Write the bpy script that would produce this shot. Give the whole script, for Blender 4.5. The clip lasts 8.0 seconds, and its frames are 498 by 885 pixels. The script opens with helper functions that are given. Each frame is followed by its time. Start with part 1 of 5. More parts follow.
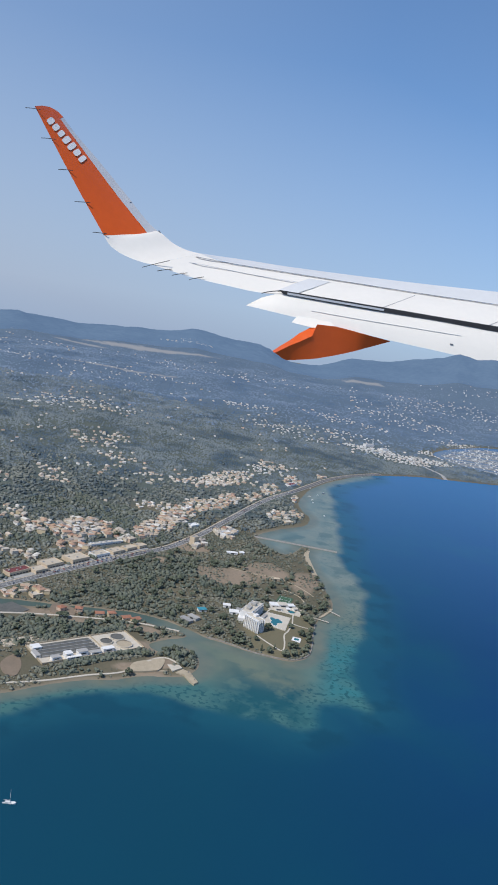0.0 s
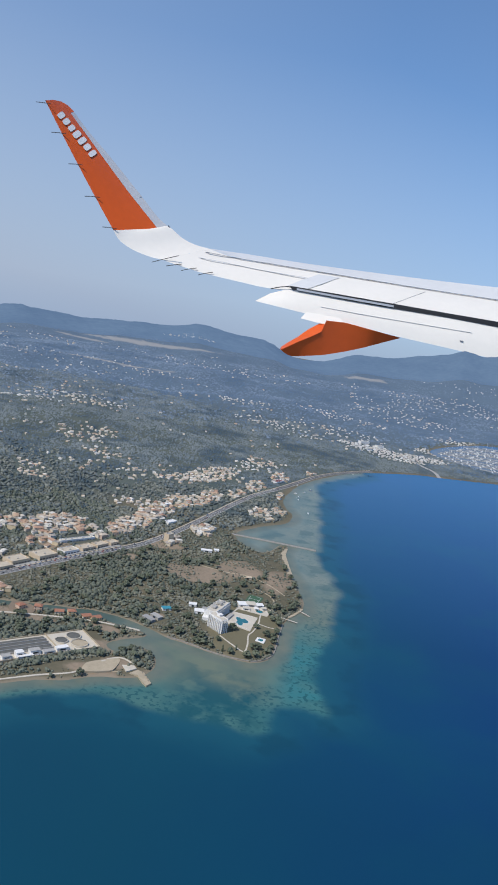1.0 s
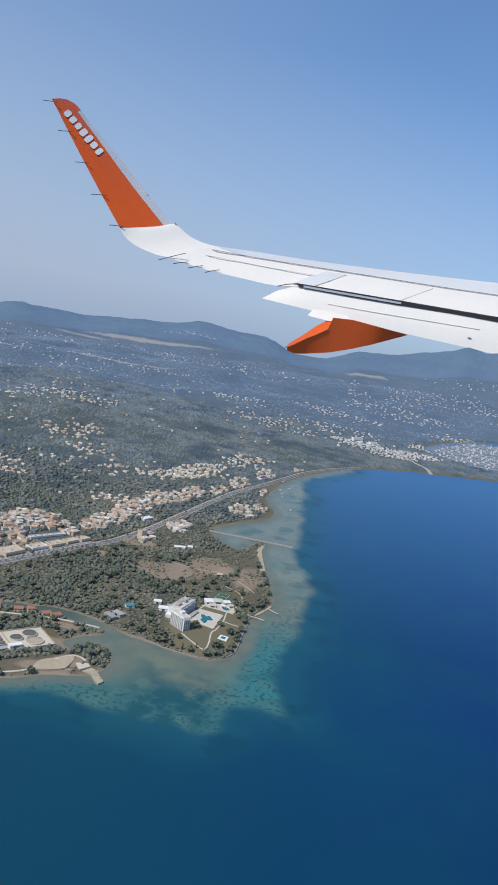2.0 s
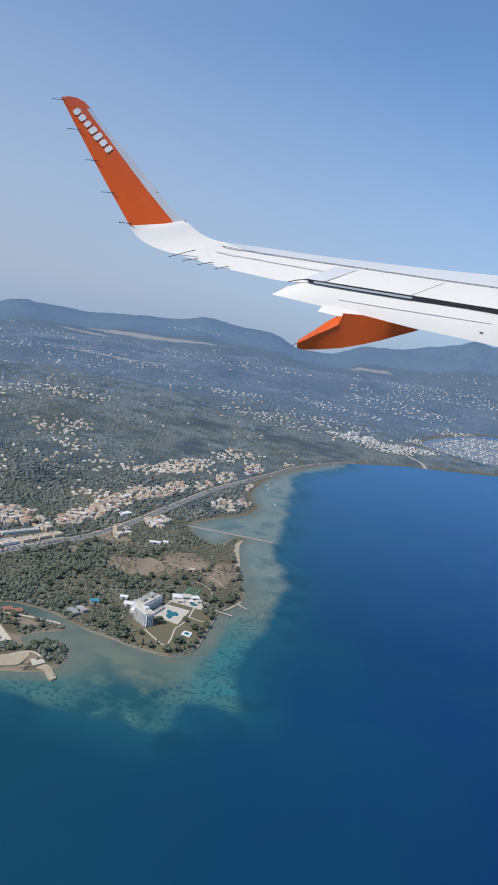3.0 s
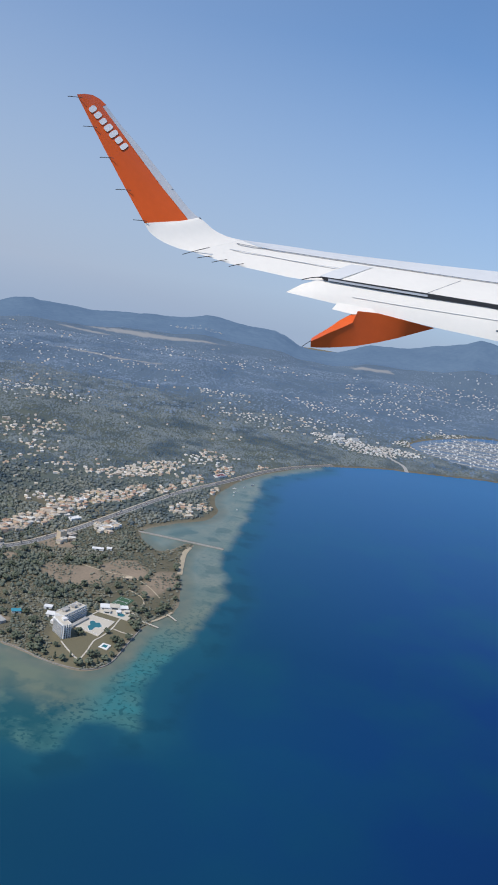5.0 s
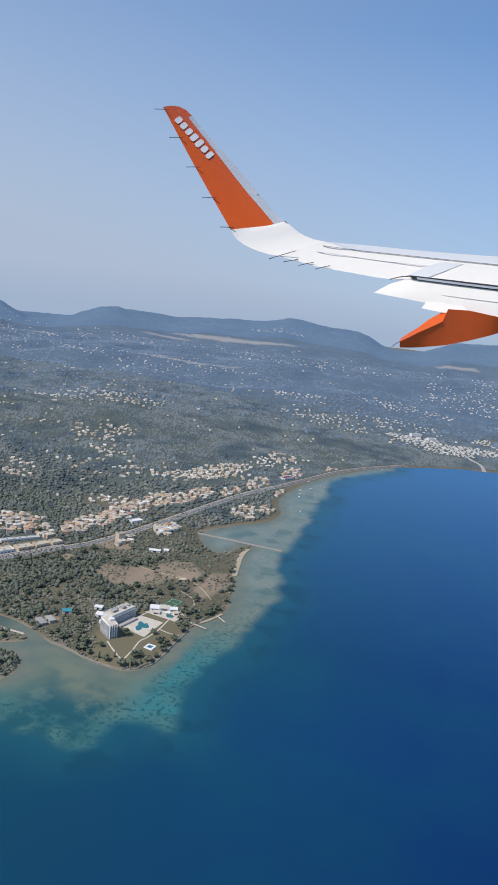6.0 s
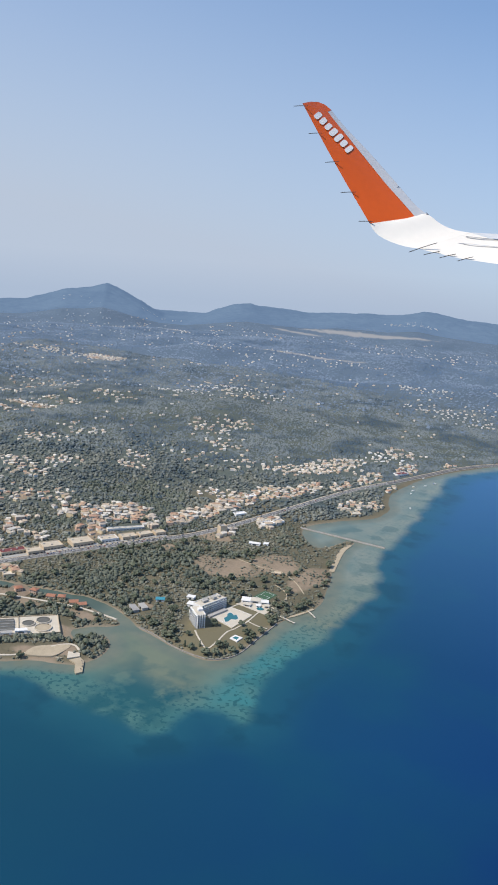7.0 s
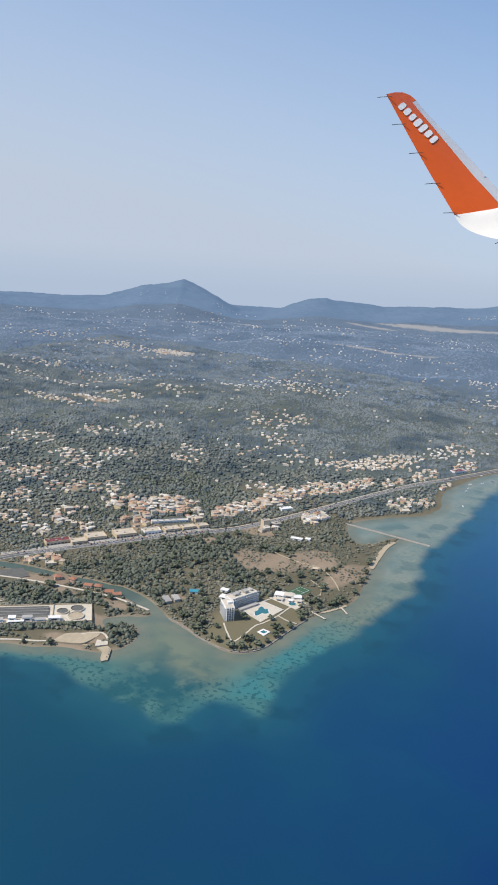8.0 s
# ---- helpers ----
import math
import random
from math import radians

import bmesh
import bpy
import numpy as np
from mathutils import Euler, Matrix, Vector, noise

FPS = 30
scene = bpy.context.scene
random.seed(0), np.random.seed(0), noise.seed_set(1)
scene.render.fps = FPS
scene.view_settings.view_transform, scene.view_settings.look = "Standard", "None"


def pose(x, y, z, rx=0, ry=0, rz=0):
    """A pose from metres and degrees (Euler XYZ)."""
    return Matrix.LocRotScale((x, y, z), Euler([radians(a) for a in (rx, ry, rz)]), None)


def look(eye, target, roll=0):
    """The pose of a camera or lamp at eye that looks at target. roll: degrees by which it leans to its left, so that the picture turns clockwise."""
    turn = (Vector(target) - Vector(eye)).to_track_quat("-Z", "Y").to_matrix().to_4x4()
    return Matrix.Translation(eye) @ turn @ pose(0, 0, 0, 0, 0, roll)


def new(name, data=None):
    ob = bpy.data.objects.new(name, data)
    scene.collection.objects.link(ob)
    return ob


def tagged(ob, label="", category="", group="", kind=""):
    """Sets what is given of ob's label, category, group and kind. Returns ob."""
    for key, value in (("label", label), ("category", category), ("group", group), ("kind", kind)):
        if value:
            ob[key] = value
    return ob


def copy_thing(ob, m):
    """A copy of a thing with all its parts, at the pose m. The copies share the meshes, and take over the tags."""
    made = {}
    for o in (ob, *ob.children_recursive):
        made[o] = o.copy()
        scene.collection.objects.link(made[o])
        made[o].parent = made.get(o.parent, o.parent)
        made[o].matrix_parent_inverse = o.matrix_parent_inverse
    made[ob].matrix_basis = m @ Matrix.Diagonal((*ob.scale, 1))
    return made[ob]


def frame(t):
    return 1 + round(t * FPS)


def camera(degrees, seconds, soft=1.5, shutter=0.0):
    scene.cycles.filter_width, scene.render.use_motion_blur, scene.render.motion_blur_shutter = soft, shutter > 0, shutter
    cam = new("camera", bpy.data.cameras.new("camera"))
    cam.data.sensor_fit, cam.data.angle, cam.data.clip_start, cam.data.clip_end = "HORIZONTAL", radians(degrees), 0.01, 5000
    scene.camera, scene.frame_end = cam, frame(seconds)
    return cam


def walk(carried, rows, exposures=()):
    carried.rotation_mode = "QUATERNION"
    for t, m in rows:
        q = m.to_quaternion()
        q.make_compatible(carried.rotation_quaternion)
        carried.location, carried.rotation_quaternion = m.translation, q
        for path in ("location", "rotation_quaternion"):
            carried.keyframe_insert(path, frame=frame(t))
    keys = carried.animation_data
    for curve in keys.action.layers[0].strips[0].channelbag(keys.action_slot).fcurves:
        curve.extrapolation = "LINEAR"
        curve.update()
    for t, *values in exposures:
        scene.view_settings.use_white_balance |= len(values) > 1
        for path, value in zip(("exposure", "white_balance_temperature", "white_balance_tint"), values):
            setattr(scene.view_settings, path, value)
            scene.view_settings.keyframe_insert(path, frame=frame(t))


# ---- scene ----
cam = camera(34.0, 8.0, soft=1.8)
PATH = [
    (0, (2.342, -12.410, 166.824), (2.1648, -10.4478, 166.4801), 8.80),
    (0.5, (13.335, -6.106, 168.174), (13.1433, -4.1466, 167.8217), 8.97),
    (1, (24.893, -0.277, 168.881), (24.6878, 1.6796, 168.5229), 9.10),
    (1.5, (36.146, 4.781, 169.424), (35.9299, 6.7364, 169.0625), 9.14),
    (3, (72.693, 19.606, 170.086), (72.4252, 21.5511, 169.7061), 8.34),
    (3.5, (83.705, 25.195, 171.909), (83.4228, 27.1369, 171.5228), 8.57),
    (4, (94.404, 30.142, 174.768), (94.1035, 32.0789, 174.3710), 8.74),
    (5.5, (127.841, 46.395, 179.941), (127.4877, 48.3246, 179.5495), 7.61),
    (6, (139.610, 50.978, 179.367), (139.0677, 52.8582, 178.9537), 6.09),
    (6.5, (150.684, 56.051, 179.241), (150.0197, 57.8883, 178.8132), 5.50),
    (7, (162.770, 62.080, 179.829), (161.9106, 63.8284, 179.3764), 4.37),
    (7.5, (174.077, 67.619, 180.103), (173.0569, 69.2738, 179.6317), 3.57),
    (8, (185.867, 74.209, 181.611), (184.8313, 75.8525, 181.1330), 3.45),
]
walk(cam, [(t, look(eye, target, roll)) for t, eye, target, roll in PATH], exposures=[(0, 0.03, 6520, 10.2), (5.5, 0.05, 6540, 10.4), (6.5, 0.21, 6820, 10.4), (7.2, 0.31, 7000, 10.5), (8, 0.35, 7080, 10.5)])

# ---- world and sun ----
SUN_TO = Vector((-0.50, -0.58, 0.98)).normalized()
world = bpy.data.worlds.new("sky")
scene.world = world
world.use_nodes = True
wn, wl = world.node_tree.nodes, world.node_tree.links
wn.clear()
w_out, w_bg = wn.new("ShaderNodeOutputWorld"), wn.new("ShaderNodeBackground")
w_sky, w_co, w_map = wn.new("ShaderNodeTexSky"), wn.new("ShaderNodeTexCoord"), wn.new("ShaderNodeVectorMath")
w_sky.sky_type, w_sky.sun_disc = "NISHITA", False
w_sky.sun_elevation, w_sky.sun_rotation = math.asin(SUN_TO.z), math.atan2(SUN_TO.x, SUN_TO.y)
w_sky.altitude, w_sky.air_density, w_sky.dust_density, w_sky.ozone_density = 200, 1.15, 0.25, 3.0
w_map.operation = "ADD"
w_map.inputs[1].default_value = (0, 0, 0.14)
w_nrm = wn.new("ShaderNodeVectorMath")
w_nrm.operation = "NORMALIZE"
w_bg.inputs["Strength"].default_value = 0.137
wl.new(w_co.outputs["Generated"], w_map.inputs[0])
wl.new(w_map.outputs[0], w_nrm.inputs[0])
wl.new(w_nrm.outputs[0], w_sky.inputs["Vector"])
# pale haze low over the horizon
w_sep, w_rng, w_mix, w_pow = wn.new("ShaderNodeSeparateXYZ"), wn.new("ShaderNodeMapRange"), wn.new("ShaderNodeMix"), wn.new("ShaderNodeMath")
wl.new(w_co.outputs["Generated"], w_sep.inputs[0])
for key, value in (("From Min", -0.10), ("From Max", 0.27), ("To Min", 1.0), ("To Max", 0.0)):
    w_rng.inputs[key].default_value = value
wl.new(w_sep.outputs[2], w_rng.inputs["Value"])
w_pow.operation = "POWER"
w_pow.inputs[1].default_value = 1.1
wl.new(w_rng.outputs[0], w_pow.inputs[0])
w_mix.data_type = "RGBA"
w_mix.inputs[7].default_value = (2.80, 3.42, 4.45, 1)
# thicker towards the sun's side
w_side, w_add = wn.new("ShaderNodeMapRange"), wn.new("ShaderNodeMath")
for key, value in (("From Min", 0.22), ("From Max", -0.80), ("To Min", -0.14), ("To Max", 0.5)):
    w_side.inputs[key].default_value = value
wl.new(w_sep.outputs[0], w_side.inputs["Value"])
w_add.operation, w_add.use_clamp = "ADD", True
wl.new(w_pow.outputs[0], w_add.inputs[0])
wl.new(w_side.outputs[0], w_add.inputs[1])
wl.new(w_add.outputs[0], w_mix.inputs[0])
w_blue = wn.new("ShaderNodeMix")
w_blue.data_type, w_blue.blend_type = "RGBA", "MULTIPLY"
w_blue.inputs[0].default_value, w_blue.inputs[7].default_value = 1.0, (0.79, 0.94, 1.08, 1)
wl.new(w_sky.outputs[0], w_blue.inputs[6])
wl.new(w_blue.outputs[2], w_mix.inputs[6])
# bluer band over the far sea; below it an unseen dark sea tone, added to dim light from beneath the wing
w_last = w_mix.outputs[2]
for z_none, z_full, most, tone in ((-0.012, -0.058, 0.5, (2.0, 2.70, 3.90, 1)), (-0.10, -0.2, 1.0, (1.0, 1.3, 1.7, 1))):
    w_low, w_band = wn.new("ShaderNodeMapRange"), wn.new("ShaderNodeMix")
    for key, value in (("From Min", z_none), ("From Max", z_full), ("To Min", 0.0), ("To Max", most)):
        w_low.inputs[key].default_value = value
    wl.new(w_sep.outputs[2], w_low.inputs["Value"])
    w_band.data_type = "RGBA"
    w_band.inputs[7].default_value = tone
    wl.new(w_low.outputs[0], w_band.inputs[0])
    wl.new(w_last, w_band.inputs[6])
    w_last = w_band.outputs[2]
wl.new(w_last, w_bg.inputs["Color"])
wl.new(w_bg.outputs[0], w_out.inputs["Surface"])
sun = new("sun", bpy.data.lights.new("sun", "SUN"))
sun.data.energy, sun.data.angle, sun.data.color = 3.4, radians(0.53), (1.0, 0.95, 0.87)
sun.matrix_world = look(SUN_TO * 400, (0, 0, 0))


# ---- materials ----
def mat(name, c1, c2=None, rough=0.8, scale=0.3, fine=4.0, bump=0.0, metal=0.0, spread=0.0, by="object", spec=0.3, span=(0.35, 0.65)):
    """Two-scale noise between two colours; spread varies the brightness per object or per island."""
    m = bpy.data.materials.new(name)
    m.use_nodes = True
    n, l = m.node_tree.nodes, m.node_tree.links
    b = n["Principled BSDF"]
    b.inputs["Roughness"].default_value, b.inputs["Metallic"].default_value = rough, metal
    b.inputs["Specular IOR Level"].default_value = spec
    c2 = c2 or tuple(v * 0.8 for v in c1)
    geo = n.new("ShaderNodeNewGeometry")
    big, small, mix = n.new("ShaderNodeTexNoise"), n.new("ShaderNodeTexNoise"), n.new("ShaderNodeMix")
    big.inputs["Scale"].default_value, small.inputs["Scale"].default_value = scale, fine
    big.inputs["Detail"].default_value, small.inputs["Detail"].default_value = 4, 3
    l.new(geo.outputs["Position"], big.inputs["Vector"])
    l.new(geo.outputs["Position"], small.inputs["Vector"])
    add = n.new("ShaderNodeMath")
    add.operation = "MULTIPLY_ADD"
    add.inputs[1].default_value, add.inputs[2].default_value = 0.45, 0.0
    l.new(small.outputs["Fac"], add.inputs[0])
    add2 = n.new("ShaderNodeMath")
    add2.operation = "MULTIPLY_ADD"
    add2.inputs[1].default_value = 0.55
    l.new(big.outputs["Fac"], add2.inputs[0])
    l.new(add.outputs[0], add2.inputs[2])
    ramp = n.new("ShaderNodeMapRange")
    ramp.inputs["From Min"].default_value, ramp.inputs["From Max"].default_value = span
    l.new(add2.outputs[0], ramp.inputs["Value"])
    mix.data_type = "RGBA"
    mix.inputs[6].default_value, mix.inputs[7].default_value = (*c1, 1), (*c2, 1)
    l.new(ramp.outputs[0], mix.inputs[0])
    out = mix.outputs[2]
    if spread:
        hsv = n.new("ShaderNodeHueSaturation")
        rnd, outn = (n.new("ShaderNodeObjectInfo"), "Random") if by == "object" else (geo, "Random Per Island")
        mr = n.new("ShaderNodeMapRange")
        mr.inputs["To Min"].default_value, mr.inputs["To Max"].default_value = 1 - spread, 1 + spread
        l.new(rnd.outputs[outn], mr.inputs["Value"])
        l.new(mr.outputs[0], hsv.inputs["Value"])
        mh = n.new("ShaderNodeMapRange")
        mh.inputs["To Min"].default_value, mh.inputs["To Max"].default_value = 0.5 + 0.06 * spread, 0.5 - 0.06 * spread
        l.new(rnd.outputs[outn], mh.inputs["Value"])
        l.new(mh.outputs[0], hsv.inputs["Hue"])
        l.new(out, hsv.inputs["Color"])
        out = hsv.outputs[0]
    l.new(out, b.inputs["Base Color"])
    if bump:
        bp = n.new("ShaderNodeBump")
        bp.inputs["Strength"].default_value, bp.inputs["Distance"].default_value = bump, 0.5
        l.new(small.outputs["Fac"], bp.inputs["Height"])
        l.new(bp.outputs[0], b.inputs["Normal"])
    return m


def pick(name, colours, rough=0.8, by="object", fine=1.5, stain=0.35):
    """One of several paint or tile colours for each object or island, with stains."""
    m = mat(name, colours[0], rough=rough, fine=fine)
    n, l = m.node_tree.nodes, m.node_tree.links
    ramp = n.new("ShaderNodeValToRGB")
    ramp.color_ramp.interpolation = "CONSTANT"
    el = ramp.color_ramp.elements
    while len(el) < len(colours):
        el.new(0.5)
    for i, c in enumerate(colours):
        el[i].position, el[i].color = i / len(colours), (*c, 1)
    if by == "object":
        l.new(n.new("ShaderNodeObjectInfo").outputs["Random"], ramp.inputs[0])
    else:
        l.new(n["Geometry"].outputs["Random Per Island"], ramp.inputs[0])
    mul = n.new("ShaderNodeMix")
    mul.data_type, mul.blend_type = "RGBA", "MULTIPLY"
    mul.inputs[0].default_value = stain
    old = n["Principled BSDF"].inputs["Base Color"].links[0].from_socket
    n["Mix"].inputs[6].default_value, n["Mix"].inputs[7].default_value = (1, 1, 1, 1), (0.55, 0.52, 0.48, 1)
    l.new(ramp.outputs[0], mul.inputs[6])
    l.new(old, mul.inputs[7])
    l.new(mul.outputs[2], n["Principled BSDF"].inputs["Base Color"])
    return m


M_SAND = mat("pale_sand", (0.46, 0.38, 0.27), (0.36, 0.30, 0.21), scale=0.3, fine=2.0)
M_STONE = mat("grey_stone", (0.34, 0.31, 0.27), (0.22, 0.20, 0.18), scale=0.5, fine=3.0, bump=0.3)
M_CONC = mat("concrete", (0.42, 0.40, 0.37), (0.33, 0.32, 0.30), scale=0.4, fine=3.0)
M_DARKCONC = mat("dark_concrete", (0.095, 0.098, 0.088), (0.15, 0.145, 0.13), scale=0.5, fine=2.0)
M_ASPH = mat("asphalt", (0.165, 0.16, 0.155), (0.12, 0.117, 0.113), scale=0.2, fine=2.0)
M_MARK = mat("road_paint", (0.7, 0.7, 0.68))
M_WHITE = mat("white_render", (0.78, 0.77, 0.74), (0.68, 0.66, 0.63), scale=0.3, fine=2.0)
M_ROOFGREY = mat("grey_roof_felt", (0.36, 0.35, 0.33), (0.27, 0.26, 0.25), scale=0.4, fine=2.0)
M_GLASS = mat("dark_window_glass", (0.03, 0.04, 0.05), (0.05, 0.06, 0.07), rough=0.15, spec=0.6)
M_TAN = mat("tan_render", (0.60, 0.48, 0.34), (0.52, 0.42, 0.30), scale=0.3, fine=2.0)
M_TANROOF = mat("tan_roof", (0.56, 0.48, 0.37), (0.44, 0.37, 0.28), scale=0.3, fine=2.0)
M_MAROON = mat("maroon_sheet_roof", (0.20, 0.06, 0.06), (0.15, 0.05, 0.05), scale=0.4, fine=3.0)
M_DECK = mat("pale_stone_paving", (0.60, 0.54, 0.44), (0.50, 0.45, 0.37), scale=0.3, fine=3.0)
M_POOL = mat("pool_water", (0.022, 0.135, 0.16), (0.03, 0.17, 0.19), rough=0.08, spec=0.5)
M_COURT = mat("green_court", (0.05, 0.13, 0.07), (0.06, 0.10, 0.06))
M_TIMBER = mat("weathered_timber", (0.34, 0.28, 0.21), (0.22, 0.18, 0.14), fine=5.0)
M_BLUECAN = mat("blue_canvas", (0.04, 0.22, 0.30), (0.05, 0.27, 0.34))
M_BARK = mat("bark", (0.10, 0.075, 0.055), (0.06, 0.045, 0.035), fine=8.0)
M_LEAF = mat("olive_leaves", (0.142, 0.156, 0.106), (0.088, 0.104, 0.074), scale=0.5, fine=2.5, bump=0.5, spread=0.22, rough=0.9, spec=0.1)
M_EARTH = mat("bare_brown_earth", (0.25, 0.19, 0.135), (0.19, 0.148, 0.105), scale=0.3, fine=2.0)
M_WOOD1 = mat("woodland_leaves", (0.216, 0.210, 0.162), (0.126, 0.142, 0.112), scale=0.045, fine=0.30, bump=0.2, spread=0.12, span=(0.42, 0.58), by="island", rough=0.9, spec=0.1)
# hillside and olive leaves carry the blue of haze in their own colours
M_WOOD2 = mat("hazed_hillside_leaves", (0.166, 0.194, 0.200), (0.066, 0.097, 0.124), scale=0.017, fine=0.05, spread=0.08, span=(0.44, 0.60), by="island", rough=0.9, spec=0.1)
M_WOOD4 = mat("hazed_olive_leaves", (0.206, 0.215, 0.184), (0.078, 0.106, 0.118), scale=0.022, fine=0.10, spread=0.12, span=(0.45, 0.60), by="island", rough=0.9, spec=0.1)
M_GROVE = mat("dark_grove_leaves", (0.160, 0.172, 0.132), (0.098, 0.116, 0.094), scale=0.08, fine=0.6, bump=0.3, spread=0.16, by="island", rough=0.9, spec=0.1)
# strongest haze tint: the farthest leaves are painted blue
M_WOOD3 = mat("hazed_distant_leaves", (0.172, 0.226, 0.292), (0.092, 0.142, 0.210), scale=0.009, fine=0.03, spread=0.05, span=(0.44, 0.60), by="island", rough=0.95, spec=0.05)
M_HOUSE = pick("house_walls", [(0.76, 0.71, 0.63), (0.67, 0.58, 0.45), (0.65, 0.53, 0.35), (0.74, 0.71, 0.66), (0.60, 0.45, 0.35), (0.67, 0.59, 0.46), (0.58, 0.52, 0.44)])
M_TILE = pick("clay_roof_tiles", [(0.50, 0.40, 0.30), (0.55, 0.46, 0.36), (0.43, 0.27, 0.19), (0.52, 0.47, 0.40), (0.48, 0.33, 0.23), (0.63, 0.59, 0.52), (0.40, 0.35, 0.30)], rough=0.9)
M_REDTILE = mat("red_clay_tiles", (0.38, 0.18, 0.115), (0.30, 0.14, 0.09), scale=0.5, fine=3.0)
M_FARHOUSE = pick("far_house_walls", [(0.75, 0.69, 0.59), (0.70, 0.59, 0.44), (0.79, 0.75, 0.69), (0.62, 0.48, 0.36), (0.73, 0.66, 0.55)], by="island", stain=0.1)
M_FARTILE = pick("far_roof_tiles", [(0.57, 0.47, 0.37), (0.62, 0.54, 0.44), (0.48, 0.33, 0.24), (0.69, 0.64, 0.57), (0.54, 0.46, 0.38)], by="island", rough=0.9, stain=0.12)
# walls and roofs of the farthest houses, washed out in colour as by haze
M_HAZEHOUSE = pick("hazed_house_walls", [(0.68, 0.66, 0.62), (0.62, 0.57, 0.50), (0.74, 0.73, 0.70), (0.56, 0.49, 0.42)], by="island", stain=0.1)
M_TOWNHOUSE = pick("town_house_walls", [(0.76, 0.71, 0.63), (0.67, 0.58, 0.45), (0.65, 0.53, 0.35), (0.74, 0.71, 0.66), (0.60, 0.45, 0.35), (0.67, 0.59, 0.46)], by="island", stain=0.25)
M_TOWNTILE = pick("town_roof_tiles", [(0.50, 0.40, 0.30), (0.55, 0.46, 0.36), (0.43, 0.27, 0.19), (0.52, 0.47, 0.40), (0.48, 0.33, 0.23), (0.63, 0.59, 0.52)], by="island", rough=0.9, stain=0.25)
M_HULL = pick("boat_hull_paint", [(0.8, 0.8, 0.78), (0.75, 0.75, 0.74), (0.1, 0.16, 0.3), (0.8, 0.79, 0.76)], rough=0.35)
M_CAR = pick("car_paint", [(0.7, 0.7, 0.7), (0.1, 0.1, 0.11), (0.35, 0.35, 0.37), (0.4, 0.05, 0.04), (0.08, 0.14, 0.3)], rough=0.3)
M_WINGWHITE = mat("white_wing_paint", (0.80, 0.755, 0.675), (0.76, 0.72, 0.645), rough=0.35, scale=0.004, fine=0.03, spec=0.5)
M_WINGGREY = mat("grey_wing_paint", (0.46, 0.48, 0.50), (0.40, 0.42, 0.45), rough=0.4, scale=0.004, fine=0.03)
M_PALEGREY = mat("pale_grey_wing_paint", (0.64, 0.64, 0.63), (0.60, 0.60, 0.59), rough=0.4, scale=0.004, fine=0.03)
M_BAREMETAL = mat("bare_leading_edge_metal", (0.50, 0.51, 0.52), (0.44, 0.45, 0.47), rough=0.5, metal=0.0, scale=0.006, fine=0.03)
M_ORANGE = mat("orange_gloss_paint", (0.68, 0.104, 0.014), (0.63, 0.095, 0.013), rough=0.4, scale=0.004, fine=0.03, spec=0.3)
M_BLACK = mat("black_sealant", (0.02, 0.02, 0.022), (0.03, 0.03, 0.032), rough=0.6, scale=0.01, fine=0.05)
M_LINE = mat("grey_panel_gap", (0.13, 0.14, 0.16), (0.10, 0.11, 0.13), rough=0.6, scale=0.01, fine=0.05)


# ---- helpers of this scene ----
def rnd(a, b, seed):
    """Hashed values in 0..1 for whole numbers a and b."""
    v = np.sin(a * 127.1 + b * 311.7 + seed * 74.7) * 43758.5453
    return v - np.floor(v)


def vnoise(x, y, scale, seed=0, octaves=3):
    """Smooth value noise in about -1..1 over arrays."""
    total, amp, norm = np.zeros_like(x, dtype=float), 1.0, 0.0
    for o in range(octaves):
        u, v = x / scale, y / scale
        i, j = np.floor(u), np.floor(v)
        f, g = u - i, v - j
        f, g = f * f * (3 - 2 * f), g * g * (3 - 2 * g)
        s = seed + o * 17
        top = rnd(i, j, s) * (1 - f) + rnd(i + 1, j, s) * f
        low = rnd(i, j + 1, s) * (1 - f) + rnd(i + 1, j + 1, s) * f
        total += amp * ((top * (1 - g) + low * g) * 2 - 1)
        norm += amp
        amp, scale = amp * 0.5, scale * 0.5
    return total / norm


def smooth(a, b, v):
    t = np.clip((v - a) / (b - a), 0, 1)
    return t * t * (3 - 2 * t)


def spline(points, steps=8, closed=False):
    """Catmull-Rom through control points."""
    p = np.array(points, float)
    n = len(p)
    out = []
    for i in range(n if closed else n - 1):
        a, b, c, d = (p[(i - 1) % n], p[i], p[(i + 1) % n], p[(i + 2) % n]) if closed else (p[max(i - 1, 0)], p[i], p[i + 1], p[min(i + 2, n - 1)])
        for s in np.arange(steps) / steps:
            out.append(0.5 * (2 * b + (c - a) * s + (2 * a - 5 * b + 4 * c - d) * s * s + (3 * b - a - 3 * c + d) * s ** 3))
    if not closed:
        out.append(p[-1])
    return np.array(out)


def signed(poly, x, y):
    """Distance to a closed outline, positive inside."""
    x, y = np.asarray(x, float), np.asarray(y, float)
    best, inside = np.full(x.shape, 1e18), np.zeros(x.shape, bool)
    for (ax, ay), (bx, by) in zip(poly, np.roll(poly, -1, 0)):
        dx, dy = bx - ax, by - ay
        t = np.clip(((x - ax) * dx + (y - ay) * dy) / (dx * dx + dy * dy + 1e-9), 0, 1)
        best = np.minimum(best, (x - ax - t * dx) ** 2 + (y - ay - t * dy) ** 2)
        if ay != by:
            inside ^= ((ay > y) != (by > y)) & (x < ax + (y - ay) / (by - ay) * dx)
    return np.where(inside, 1, -1) * np.sqrt(best)


